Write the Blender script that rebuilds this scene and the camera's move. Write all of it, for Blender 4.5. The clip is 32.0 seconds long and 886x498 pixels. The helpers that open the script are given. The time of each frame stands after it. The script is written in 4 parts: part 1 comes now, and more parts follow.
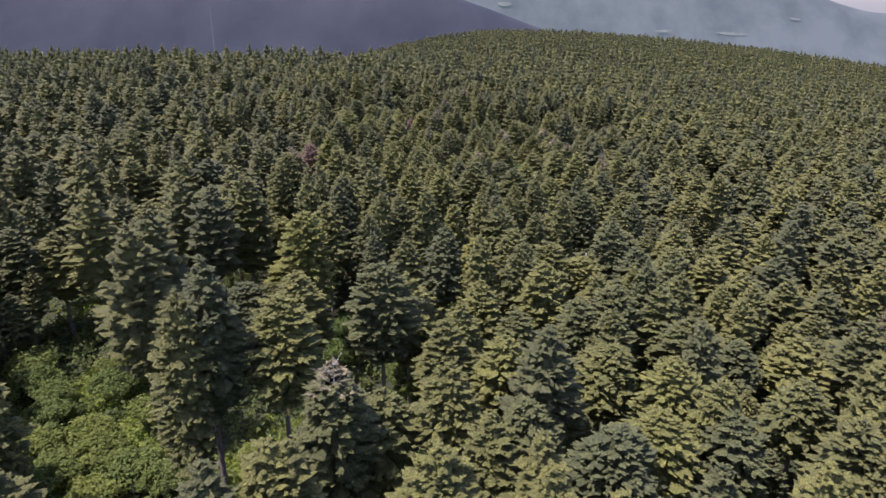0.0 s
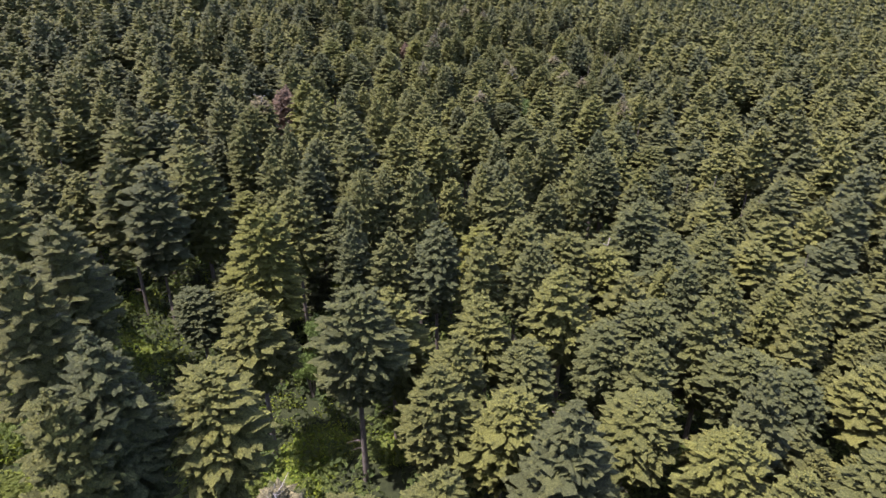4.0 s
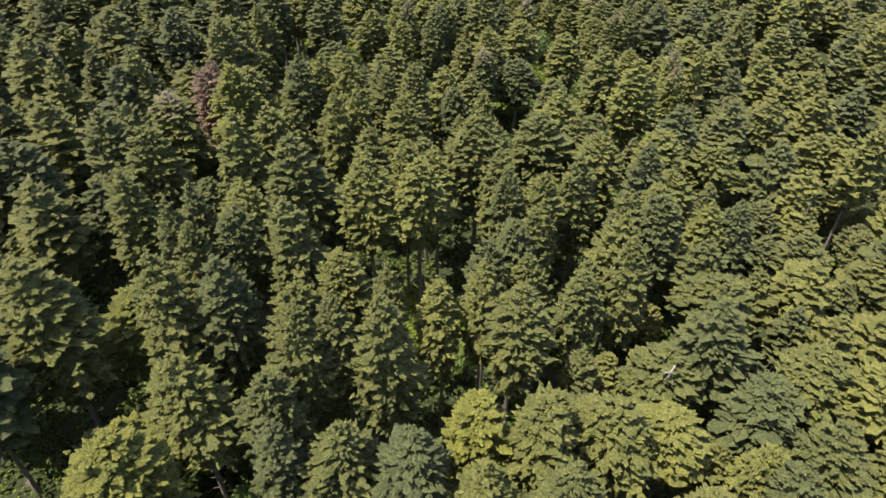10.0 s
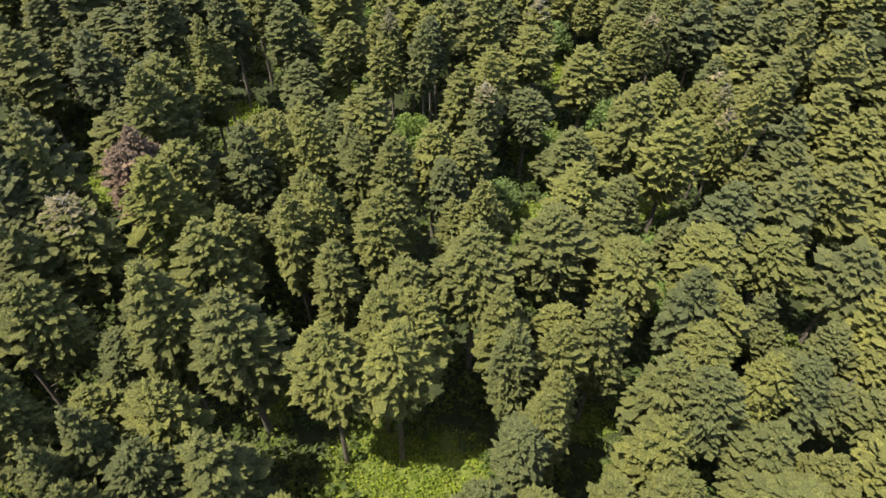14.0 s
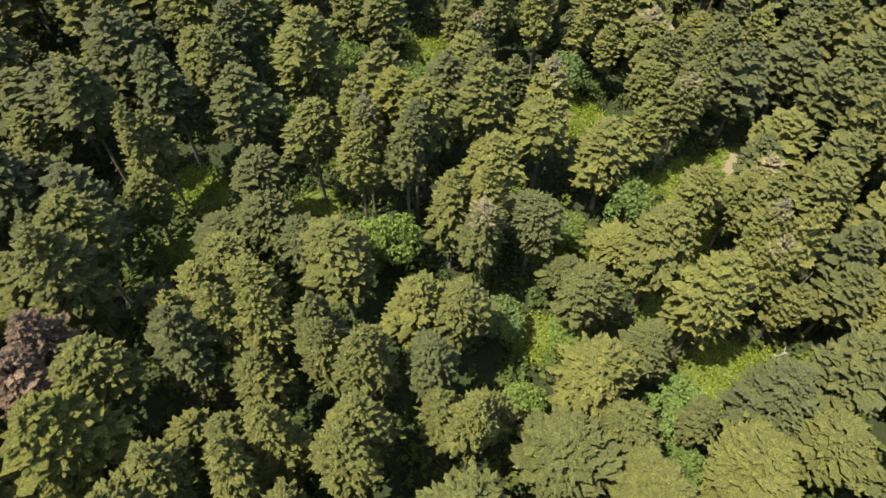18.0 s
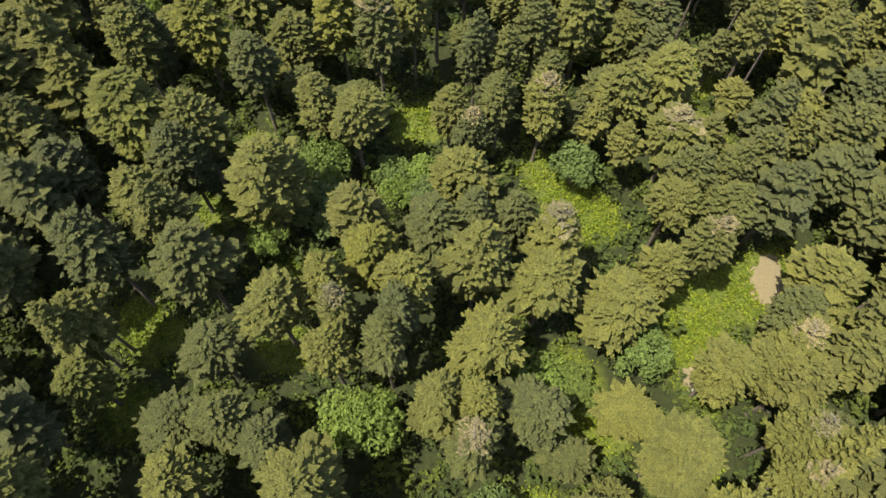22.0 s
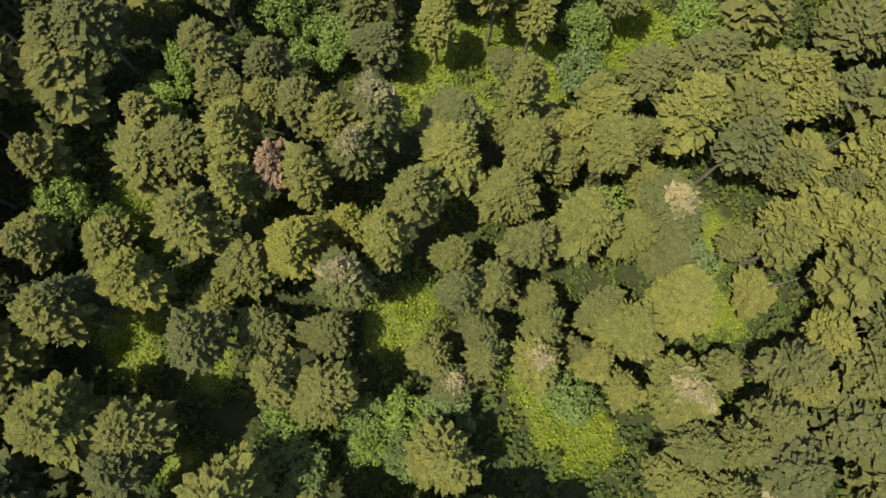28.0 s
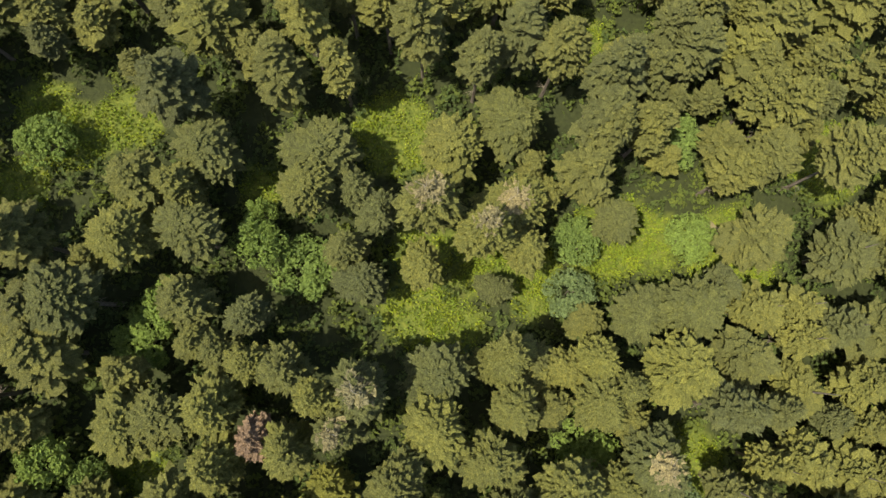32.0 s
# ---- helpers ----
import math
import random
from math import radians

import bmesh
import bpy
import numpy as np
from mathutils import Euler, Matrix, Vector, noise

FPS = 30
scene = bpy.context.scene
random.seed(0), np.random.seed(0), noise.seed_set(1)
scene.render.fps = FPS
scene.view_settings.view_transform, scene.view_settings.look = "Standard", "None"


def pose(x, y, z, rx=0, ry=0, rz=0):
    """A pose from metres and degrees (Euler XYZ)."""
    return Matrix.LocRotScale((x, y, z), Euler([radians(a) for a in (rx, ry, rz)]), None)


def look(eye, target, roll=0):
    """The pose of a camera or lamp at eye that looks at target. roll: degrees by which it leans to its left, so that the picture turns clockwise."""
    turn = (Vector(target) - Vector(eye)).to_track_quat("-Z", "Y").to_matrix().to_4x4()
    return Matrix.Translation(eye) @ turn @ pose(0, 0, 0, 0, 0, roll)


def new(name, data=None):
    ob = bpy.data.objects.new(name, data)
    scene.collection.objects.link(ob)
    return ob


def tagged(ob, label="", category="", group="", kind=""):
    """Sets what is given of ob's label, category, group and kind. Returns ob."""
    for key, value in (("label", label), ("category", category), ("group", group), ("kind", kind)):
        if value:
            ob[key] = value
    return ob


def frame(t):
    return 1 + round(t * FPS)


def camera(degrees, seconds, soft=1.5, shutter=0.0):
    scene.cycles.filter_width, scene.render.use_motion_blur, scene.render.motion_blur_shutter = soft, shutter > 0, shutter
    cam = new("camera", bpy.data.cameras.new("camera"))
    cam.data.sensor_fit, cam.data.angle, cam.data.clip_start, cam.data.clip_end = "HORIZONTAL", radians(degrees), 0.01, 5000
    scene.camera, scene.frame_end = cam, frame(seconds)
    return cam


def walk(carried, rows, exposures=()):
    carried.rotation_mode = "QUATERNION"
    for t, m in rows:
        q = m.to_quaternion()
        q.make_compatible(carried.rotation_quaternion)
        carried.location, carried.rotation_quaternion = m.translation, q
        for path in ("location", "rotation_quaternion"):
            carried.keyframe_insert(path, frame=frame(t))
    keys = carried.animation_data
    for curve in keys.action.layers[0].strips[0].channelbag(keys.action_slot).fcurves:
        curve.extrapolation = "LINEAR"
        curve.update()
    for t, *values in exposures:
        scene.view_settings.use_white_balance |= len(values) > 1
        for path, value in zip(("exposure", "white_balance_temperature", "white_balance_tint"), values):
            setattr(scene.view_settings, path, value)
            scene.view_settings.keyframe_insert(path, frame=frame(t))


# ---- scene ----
cam = camera(66.5, 32.0)
METRES, EYE, TILT, LEAN, TURN = 240.0, 53.0, -20.0, 0.0, 0.0
ROWS = [
    (0.0, 0.0, 0.0, 0.0, 0.0, 0.0, -0.0),
    (0.5, 0.0003, 0.0085, 0.0045, -0.0, -0.88, -0.0),
    (1.0, 0.0006, 0.0186, 0.0098, -0.01, -1.92, -0.01),
    (1.5, 0.0009, 0.0277, 0.0146, -0.02, -2.84, -0.02),
    (2.0, 0.0012, 0.0383, 0.0201, -0.03, -3.86, -0.02),
    (2.5, 0.0016, 0.0478, 0.0252, -0.02, -4.77, -0.02),
    (4.5, 0.0035, 0.0924, 0.0493, 0.01, -8.74, -0.03),
    (5.0, 0.004, 0.1054, 0.0562, 0.0, -9.78, -0.03),
    (5.5, 0.0044, 0.117, 0.0622, -0.01, -10.71, -0.04),
    (6.0, 0.0049, 0.1301, 0.0693, -0.01, -11.76, -0.03),
    (6.5, 0.0056, 0.1418, 0.0758, -0.0, -12.71, -0.03),
    (7.0, 0.0061, 0.1548, 0.0825, -0.02, -13.67, -0.03),
    (7.5, 0.0069, 0.1677, 0.0894, 0.0, -14.63, 0.0),
    (8.0, 0.0073, 0.1809, 0.0965, -0.02, -15.62, -0.0),
    (8.5, 0.0078, 0.194, 0.1036, -0.02, -16.57, 0.04),
    (9.0, 0.0083, 0.2074, 0.1108, -0.03, -17.51, 0.03),
    (9.5, 0.0087, 0.221, 0.1183, -0.03, -18.52, -0.0),
    (10.0, 0.0093, 0.2348, 0.1259, -0.03, -19.48, -0.01),
    (10.5, 0.0101, 0.2487, 0.1335, -0.02, -20.45, -0.01),
    (11.0, 0.0108, 0.2628, 0.1412, 0.0, -21.43, -0.01),
    (11.5, 0.0113, 0.2771, 0.1491, -0.0, -22.45, -0.08),
    (12.0, 0.0116, 0.2916, 0.157, -0.02, -23.47, -0.17),
    (12.5, 0.0126, 0.3058, 0.1647, 0.04, -24.42, -0.17),
    (13.0, 0.013, 0.32, 0.1724, 0.04, -25.38, -0.23),
    (13.5, 0.0136, 0.3344, 0.1803, 0.06, -26.39, -0.28),
    (14.0, 0.014, 0.3488, 0.1881, 0.05, -27.42, -0.35),
    (14.5, 0.0142, 0.3631, 0.1958, 0.03, -28.42, -0.43),
    (16.5, 0.018, 0.4203, 0.227, 0.34, -32.57, -0.59),
    (17.0, 0.0184, 0.4346, 0.2345, 0.33, -33.5, -0.6),
    (17.5, 0.0189, 0.449, 0.2421, 0.35, -34.5, -0.62),
    (18.0, 0.0192, 0.4635, 0.2498, 0.33, -35.51, -0.67),
    (18.5, 0.0195, 0.4781, 0.2577, 0.31, -36.59, -0.74),
    (19.0, 0.0201, 0.4923, 0.2654, 0.35, -37.58, -0.76),
    (19.5, 0.0209, 0.5064, 0.2728, 0.39, -38.52, -0.74),
    (20.0, 0.0213, 0.521, 0.2808, 0.4, -39.61, -0.8),
    (20.5, 0.0216, 0.5341, 0.2878, 0.39, -40.5, -0.83),
    (21.0, 0.0219, 0.5496, 0.2962, 0.37, -41.69, -0.88),
    (21.5, 0.0223, 0.5624, 0.3031, 0.35, -42.54, -0.88),
    (22.0, 0.0229, 0.5776, 0.3113, 0.35, -43.66, -0.89),
    (22.5, 0.0231, 0.591, 0.3186, 0.34, -44.67, -0.95),
    (23.0, 0.0237, 0.6059, 0.3266, 0.33, -45.76, -0.95),
    (23.5, 0.0243, 0.6193, 0.3341, 0.34, -46.85, -0.94),
    (24.0, 0.0248, 0.6346, 0.3423, 0.31, -48.05, -0.96),
    (24.5, 0.0254, 0.6481, 0.3495, 0.32, -49.01, -0.98),
    (25.0, 0.0257, 0.6635, 0.3576, 0.28, -50.07, -1.03),
    (25.5, 0.026, 0.6783, 0.3657, 0.29, -51.28, -1.06),
    (27.5, 0.0283, 0.7402, 0.3987, 0.37, -56.42, -1.12),
    (28.0, 0.029, 0.7567, 0.4075, 0.39, -57.94, -1.13),
    (28.5, 0.0295, 0.7715, 0.4155, 0.4, -59.44, -1.16),
    (29.0, 0.0301, 0.7883, 0.4245, 0.43, -61.12, -1.17),
    (29.5, 0.0306, 0.8028, 0.4323, 0.44, -61.59, -1.19),
    (30.0, 0.0312, 0.8195, 0.4413, 0.47, -61.61, -1.22),
    (30.5, 0.0316, 0.8334, 0.4488, 0.48, -61.46, -1.27),
    (31.0, 0.0322, 0.8497, 0.4578, 0.5, -61.42, -1.31),
    (31.5, 0.0328, 0.8637, 0.4656, 0.51, -61.32, -1.3),
    (32.0, 0.0333, 0.8796, 0.4743, 0.49, -61.15, -1.34),
]
walk(cam, [(t, pose(0, 0, EYE, TILT, LEAN, TURN) @ pose(METRES * x, METRES * y, METRES * z, 90 + pitch, roll, yaw)) for t, x, y, z, yaw, pitch, roll in ROWS],
     [(0.0, 0.86, 6000, 36), (2.5, 0.95, 5850, 38), (4.5, 0.99, 6350, 25), (6.0, 1.06, 6600, 19), (13.0, 1.06, 7000, 9), (19.0, 0.94, 7300, 7), (25.0, 0.75, 7600, 4), (32.0, 0.70, 7850, 3)])

# ---- world, sun, exposure ----
SUN_TO = Vector((-0.374, -0.176, 0.985)).normalized()
world = bpy.data.worlds.new("sky")
scene.world = world
world.use_nodes = True
wn = world.node_tree
sky = wn.nodes.new("ShaderNodeTexSky")
sky.sky_type = "NISHITA"
sky.sun_disc = False
sky.sun_elevation = math.asin(SUN_TO.z)
sky.sun_rotation = math.atan2(SUN_TO.x, SUN_TO.y)
sky.altitude = 1200
sky.dust_density = 4.0
sky.ozone_density = 0.3
wn.nodes["Background"].inputs[1].default_value = 0.15
wn.links.new(sky.outputs[0], wn.nodes["Background"].inputs[0])
sun = new("sun", bpy.data.lights.new("sun", "SUN"))
sun.data.energy = 3.7
sun.data.angle = radians(0.53)
sun.data.color = (1.0, 0.945, 0.86)
sun.matrix_world = look((0, 0, 300), Vector((0, 0, 300)) - SUN_TO)


# ---- terrain ----
def smooth(a, b, v):
    u = np.clip((v - a) / (b - a), 0, 1)
    return u * u * (3 - 2 * u)


def ground_z(x, y):
    """Height of the ground: a plateau that dips to the right, a wooded ridge ahead and a valley behind it."""
    x, y = np.asarray(x, float), np.asarray(y, float)
    z = np.where(x < 0, 6.5 * (1 - np.exp(np.minimum(x, 0) / 60)), -0.08 * np.minimum(x, 60) - 0.124 * np.clip(x - 60, 0, 80) - 0.045 * np.maximum(x - 140, 0))
    off = x - 0.16 * y
    crest = np.exp(-(off / np.where(off < 0, 60 + 0.32 * np.abs(y), 160 + 0.80 * np.abs(y))) ** 2)
    z = z + 0.0045 * np.maximum(y - 350, 0).clip(0, 1200) * crest
    drop = smooth(430, 800, y) * (1 - crest) + smooth(1300, 1900, y) * crest
    z = z - 150 * drop
    z = z + 0.8 * np.sin(x * 0.05 + 1.0) * np.sin(y * 0.043)
    return z


# ---- materials ----
def material(name):
    m = bpy.data.materials.new(name)
    m.use_nodes = True
    nt = m.node_tree
    return m, nt, nt.nodes["Principled BSDF"]


def node(nt, kind, **values):
    n = nt.nodes.new(kind)
    for key, value in values.items():
        n.inputs[key].default_value = value
    return n


def ramp(nt, fac, stops):
    n = nt.nodes.new("ShaderNodeValToRGB")
    el = n.color_ramp.elements
    while len(el) < len(stops):
        el.new(0.5)
    for e, (p, c) in zip(el, stops):
        e.position, e.color = p, (*c, 1)
    nt.links.new(fac, n.inputs[0])
    return n


def mix(nt, fac, a, b, how="MIX"):
    n = nt.nodes.new("ShaderNodeMix")
    n.data_type, n.blend_type = "RGBA", how
    for sock, v in ((n.inputs[0], fac), (n.inputs[6], a), (n.inputs[7], b)):
        if isinstance(v, (int, float)):
            sock.default_value = v
        elif isinstance(v, tuple):
            sock.default_value = (*v, 1)
        else:
            nt.links.new(v, sock)
    return n.outputs[2]


def foliage(name, young, mid, old, per_tree, rough=0.62, through_light=0.15, bumps=6.0, pale_rims=False):
    """Leaves or needles: each tree has its own tone, each spray a small shift of it, with fine mottling."""
    m, nt, bsdf = material(name)
    at = nt.nodes.new("ShaderNodeAttribute")
    at.attribute_name = "tone"
    tone = nt.nodes.new("ShaderNodeObjectInfo").outputs["Random"] if per_tree == "object" else at.outputs["Fac"]
    base = ramp(nt, tone, [(0.0, old), (0.5, mid), (1.0, young)]).outputs[0]
    geo = nt.nodes.new("ShaderNodeNewGeometry")
    spray = ramp(nt, geo.outputs["Random Per Island"], [(0.0, (0.80, 0.81, 0.80)), (0.5, (1.0, 1.0, 1.0)), (1.0, (1.22, 1.18, 1.05))]).outputs[0]
    c = mix(nt, 1.0, base, spray, "MULTIPLY")
    if pale_rims:
        c = mix(nt, 1.0, c, ramp(nt, at.outputs["Fac"], [(0.0, (0.84, 0.86, 0.90)), (1.0, (1.12, 1.14, 1.06))]).outputs[0], "MULTIPLY")
    grain = node(nt, "ShaderNodeTexNoise", Scale=7.0, Detail=6.0, Roughness=0.8)
    nt.links.new(geo.outputs["Position"], grain.inputs["Vector"])
    c = mix(nt, 1.0, c, ramp(nt, grain.outputs["Fac"], [(0.34, (0.36, 0.37, 0.36)), (0.5, (0.94, 0.94, 0.94)), (0.66, (1.62, 1.58, 1.48))]).outputs[0], "MULTIPLY")
    nt.links.new(c, bsdf.inputs["Base Color"])
    needles = node(nt, "ShaderNodeTexNoise", Scale=bumps, Detail=4.0, Roughness=0.7)
    nt.links.new(geo.outputs["Position"], needles.inputs["Vector"])
    bump = node(nt, "ShaderNodeBump", Strength=0.95, Distance=0.26)
    nt.links.new(needles.outputs["Fac"], bump.inputs["Height"])
    nt.links.new(bump.outputs[0], bsdf.inputs["Normal"])
    bsdf.inputs["Roughness"].default_value = rough
    bsdf.inputs["Specular IOR Level"].default_value = 0.3
    bsdf.inputs["Diffuse Roughness"].default_value = 1.0
    tr = nt.nodes.new("ShaderNodeBsdfTranslucent")
    nt.links.new(c, tr.inputs["Color"])
    ms = nt.nodes.new("ShaderNodeMixShader")
    ms.inputs[0].default_value = through_light
    nt.links.new(bsdf.outputs[0], ms.inputs[1])
    nt.links.new(tr.outputs[0], ms.inputs[2])
    nt.links.new(ms.outputs[0], nt.nodes["Material Output"].inputs[0])
    return m


FIR = ((0.172, 0.178, 0.052), (0.136, 0.144, 0.047), (0.096, 0.110, 0.048))
fir_needles = foliage("fir_needles", *FIR, "object", pale_rims=True)
fir_needles_woods = foliage("fir_needles_woods", *FIR, "tone")
shrub_leaves = foliage("shrub_leaves", (0.24, 0.34, 0.085), (0.19, 0.28, 0.08), (0.18, 0.25, 0.12), "object", 0.5, 0.35)
bright_leaves = foliage("bright_leaves", (0.27, 0.32, 0.075), (0.22, 0.28, 0.07), (0.165, 0.23, 0.065), "object", 0.55, 0.4)
yellow_needles = foliage("yellow_needles", (0.182, 0.186, 0.044), (0.158, 0.166, 0.042), (0.132, 0.145, 0.042), "object", pale_rims=True)
pale_twigs = foliage("pale_twigs", (0.27, 0.235, 0.13), (0.235, 0.21, 0.12), (0.20, 0.19, 0.11), "object", 0.8, 0.1)
low_leaves = foliage("low_leaves", (0.16, 0.20, 0.04), (0.11, 0.15, 0.04), (0.075, 0.115, 0.04), "tone", 0.6, 0.25)
undergrowth_leaves = foliage("undergrowth_leaves", (0.30, 0.36, 0.04), (0.23, 0.31, 0.04), (0.16, 0.25, 0.04), "tone", 0.6, 0.3)
dead_needles = foliage("dead_needles", (0.265, 0.188, 0.135), (0.245, 0.172, 0.122), (0.21, 0.157, 0.11), "object", 0.8, 0.1)


def bark_material(name, dark, light):
    m, nt, bsdf = material(name)
    co = nt.nodes.new("ShaderNodeNewGeometry")
    mp = node(nt, "ShaderNodeMapping", Scale=(5, 5, 1.2))
    nt.links.new(co.outputs["Position"], mp.inputs[0])
    n1 = node(nt, "ShaderNodeTexNoise", Scale=1.5, Detail=5.0)
    nt.links.new(mp.outputs[0], n1.inputs["Vector"])
    nt.links.new(ramp(nt, n1.outputs["Fac"], [(0.3, dark), (0.7, light)]).outputs[0], bsdf.inputs["Base Color"])
    bump = node(nt, "ShaderNodeBump", Strength=0.6, Distance=0.05)
    nt.links.new(n1.outputs["Fac"], bump.inputs["Height"])
    nt.links.new(bump.outputs[0], bsdf.inputs["Normal"])
    bsdf.inputs["Roughness"].default_value = 0.9
    return m


bark = bark_material("fir_bark", (0.10, 0.08, 0.065), (0.26, 0.225, 0.19))
grey_wood = bark_material("weathered_wood", (0.22, 0.20, 0.17), (0.42, 0.38, 0.33))

log_wood = bark_material("bleached_log", (0.26, 0.23, 0.19), (0.46, 0.42, 0.36))
earth_mat = bark_material("sandy_earth", (0.18, 0.15, 0.085), (0.33, 0.28, 0.175))

ground_mat, nt, bsdf = material("forest_floor")
geo = nt.nodes.new("ShaderNodeNewGeometry")
n1 = node(nt, "ShaderNodeTexNoise", Scale=0.09, Detail=5.0, Roughness=0.6)
n2 = node(nt, "ShaderNodeTexNoise", Scale=1.4, Detail=6.0, Roughness=0.7)
for n in (n1, n2):
    nt.links.new(geo.outputs["Position"], n.inputs["Vector"])
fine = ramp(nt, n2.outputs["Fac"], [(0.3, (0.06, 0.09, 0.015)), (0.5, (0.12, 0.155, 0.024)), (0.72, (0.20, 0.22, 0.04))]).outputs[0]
# litter colour is lowered to hold the shade between the trees
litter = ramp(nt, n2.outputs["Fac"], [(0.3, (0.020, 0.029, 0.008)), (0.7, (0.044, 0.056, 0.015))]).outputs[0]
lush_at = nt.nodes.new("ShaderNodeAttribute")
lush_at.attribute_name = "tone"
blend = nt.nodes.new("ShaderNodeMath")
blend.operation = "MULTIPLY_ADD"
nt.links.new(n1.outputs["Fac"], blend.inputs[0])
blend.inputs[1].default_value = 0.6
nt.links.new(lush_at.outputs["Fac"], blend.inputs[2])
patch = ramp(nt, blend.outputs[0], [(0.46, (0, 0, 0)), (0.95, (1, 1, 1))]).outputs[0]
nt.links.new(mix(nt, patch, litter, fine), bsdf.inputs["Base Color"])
bump = node(nt, "ShaderNodeBump", Strength=0.9, Distance=0.25)
nt.links.new(n2.outputs["Fac"], bump.inputs["Height"])
nt.links.new(bump.outputs[0], bsdf.inputs["Normal"])
bsdf.inputs["Roughness"].default_value = 0.9


def hazy(name, lo, hi, haze_glow, scale):
    """Land many kilometres away, with the blue haze painted in as emission."""
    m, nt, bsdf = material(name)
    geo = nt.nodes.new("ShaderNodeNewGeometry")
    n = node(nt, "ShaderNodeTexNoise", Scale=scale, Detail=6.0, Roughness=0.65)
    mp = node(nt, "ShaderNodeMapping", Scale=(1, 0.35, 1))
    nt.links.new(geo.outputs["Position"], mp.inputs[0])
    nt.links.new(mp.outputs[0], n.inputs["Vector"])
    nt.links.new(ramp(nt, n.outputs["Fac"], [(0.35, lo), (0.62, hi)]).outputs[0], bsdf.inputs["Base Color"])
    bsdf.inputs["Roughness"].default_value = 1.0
    bsdf.inputs["Emission Color"].default_value = (*haze_glow, 1)
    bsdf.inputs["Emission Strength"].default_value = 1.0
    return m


# cloud shade over the nearer hills is put into their dark colour
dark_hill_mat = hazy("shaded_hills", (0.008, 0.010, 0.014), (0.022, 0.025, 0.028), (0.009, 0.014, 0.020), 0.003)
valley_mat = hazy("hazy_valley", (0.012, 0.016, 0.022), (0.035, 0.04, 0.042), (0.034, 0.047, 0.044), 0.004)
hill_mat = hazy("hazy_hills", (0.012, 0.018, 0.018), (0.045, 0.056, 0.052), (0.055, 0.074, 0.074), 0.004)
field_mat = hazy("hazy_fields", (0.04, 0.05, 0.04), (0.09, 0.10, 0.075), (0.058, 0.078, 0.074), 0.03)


# ---- mesh helpers ----
def mesh_from(name, verts, tris, mat, tone=None, smooth_faces=False):
    """A mesh from arrays of corners and triangles made by the builders below."""
    me = bpy.data.meshes.new(name)
    verts, tris = np.asarray(verts, np.float32), np.asarray(tris, np.int32)
    me.vertices.add(len(verts))
    me.vertices.foreach_set("co", verts.ravel())
    me.loops.add(tris.size)
    me.loops.foreach_set("vertex_index", tris.ravel())
    me.polygons.add(len(tris))
    me.polygons.foreach_set("loop_start", np.arange(0, tris.size, 3, dtype=np.int32))
    me.polygons.foreach_set("loop_total", np.full(len(tris), 3, np.int32))
    me.polygons.foreach_set("use_smooth", np.full(len(tris), smooth_faces))
    if tone is not None:
        me.attributes.new("tone", "FLOAT", "POINT").data.foreach_set("value", np.asarray(tone, np.float32))
    me.materials.append(mat)
    me.update()
    return me


def join(pieces):
    """Several (verts, tris) as one."""
    vs, ts, n = [], [], 0
    for v, t in pieces:
        vs.append(np.asarray(v, float))
        ts.append(np.asarray(t, int) + n)
        n += len(v)
    return np.concatenate(vs), np.concatenate(ts)


def tube(points, radii, sides=7):
    """A tapered limb along points."""
    pts = [Vector(p) for p in points]
    vs, ts = [], []
    for i, p in enumerate(pts):
        d = (pts[min(i + 1, len(pts) - 1)] - pts[max(i - 1, 0)]).normalized()
        a = d.orthogonal().normalized()
        b = d.cross(a)
        for k in range(sides):
            u = 2 * math.pi * k / sides
            vs.append(p + radii[i] * (math.cos(u) * a + math.sin(u) * b))
    for i in range(len(pts) - 1):
        for k in range(sides):
            a, b = i * sides + k, i * sides + (k + 1) % sides
            ts += [(a, b, b + sides), (a, b + sides, a + sides)]
    top = len(vs)
    vs.append(pts[-1])
    ts += [(top - sides + k, top - sides + (k + 1) % sides, top) for k in range(sides)]
    return np.array(vs), np.array(ts)


# ---- fir trees: 18 m high, 3.1 m crown radius, standing at the origin ----
def crown_radius(u, r):
    """Radius of the crown at u, from 0 at its top to 1 at its foot."""
    return r * (1 - (1 - min(u / 0.62, 1)) ** 1.75) ** 0.66 * (1 - 0.34 * max(0, (u - 0.64) / 0.36) ** 1.3)


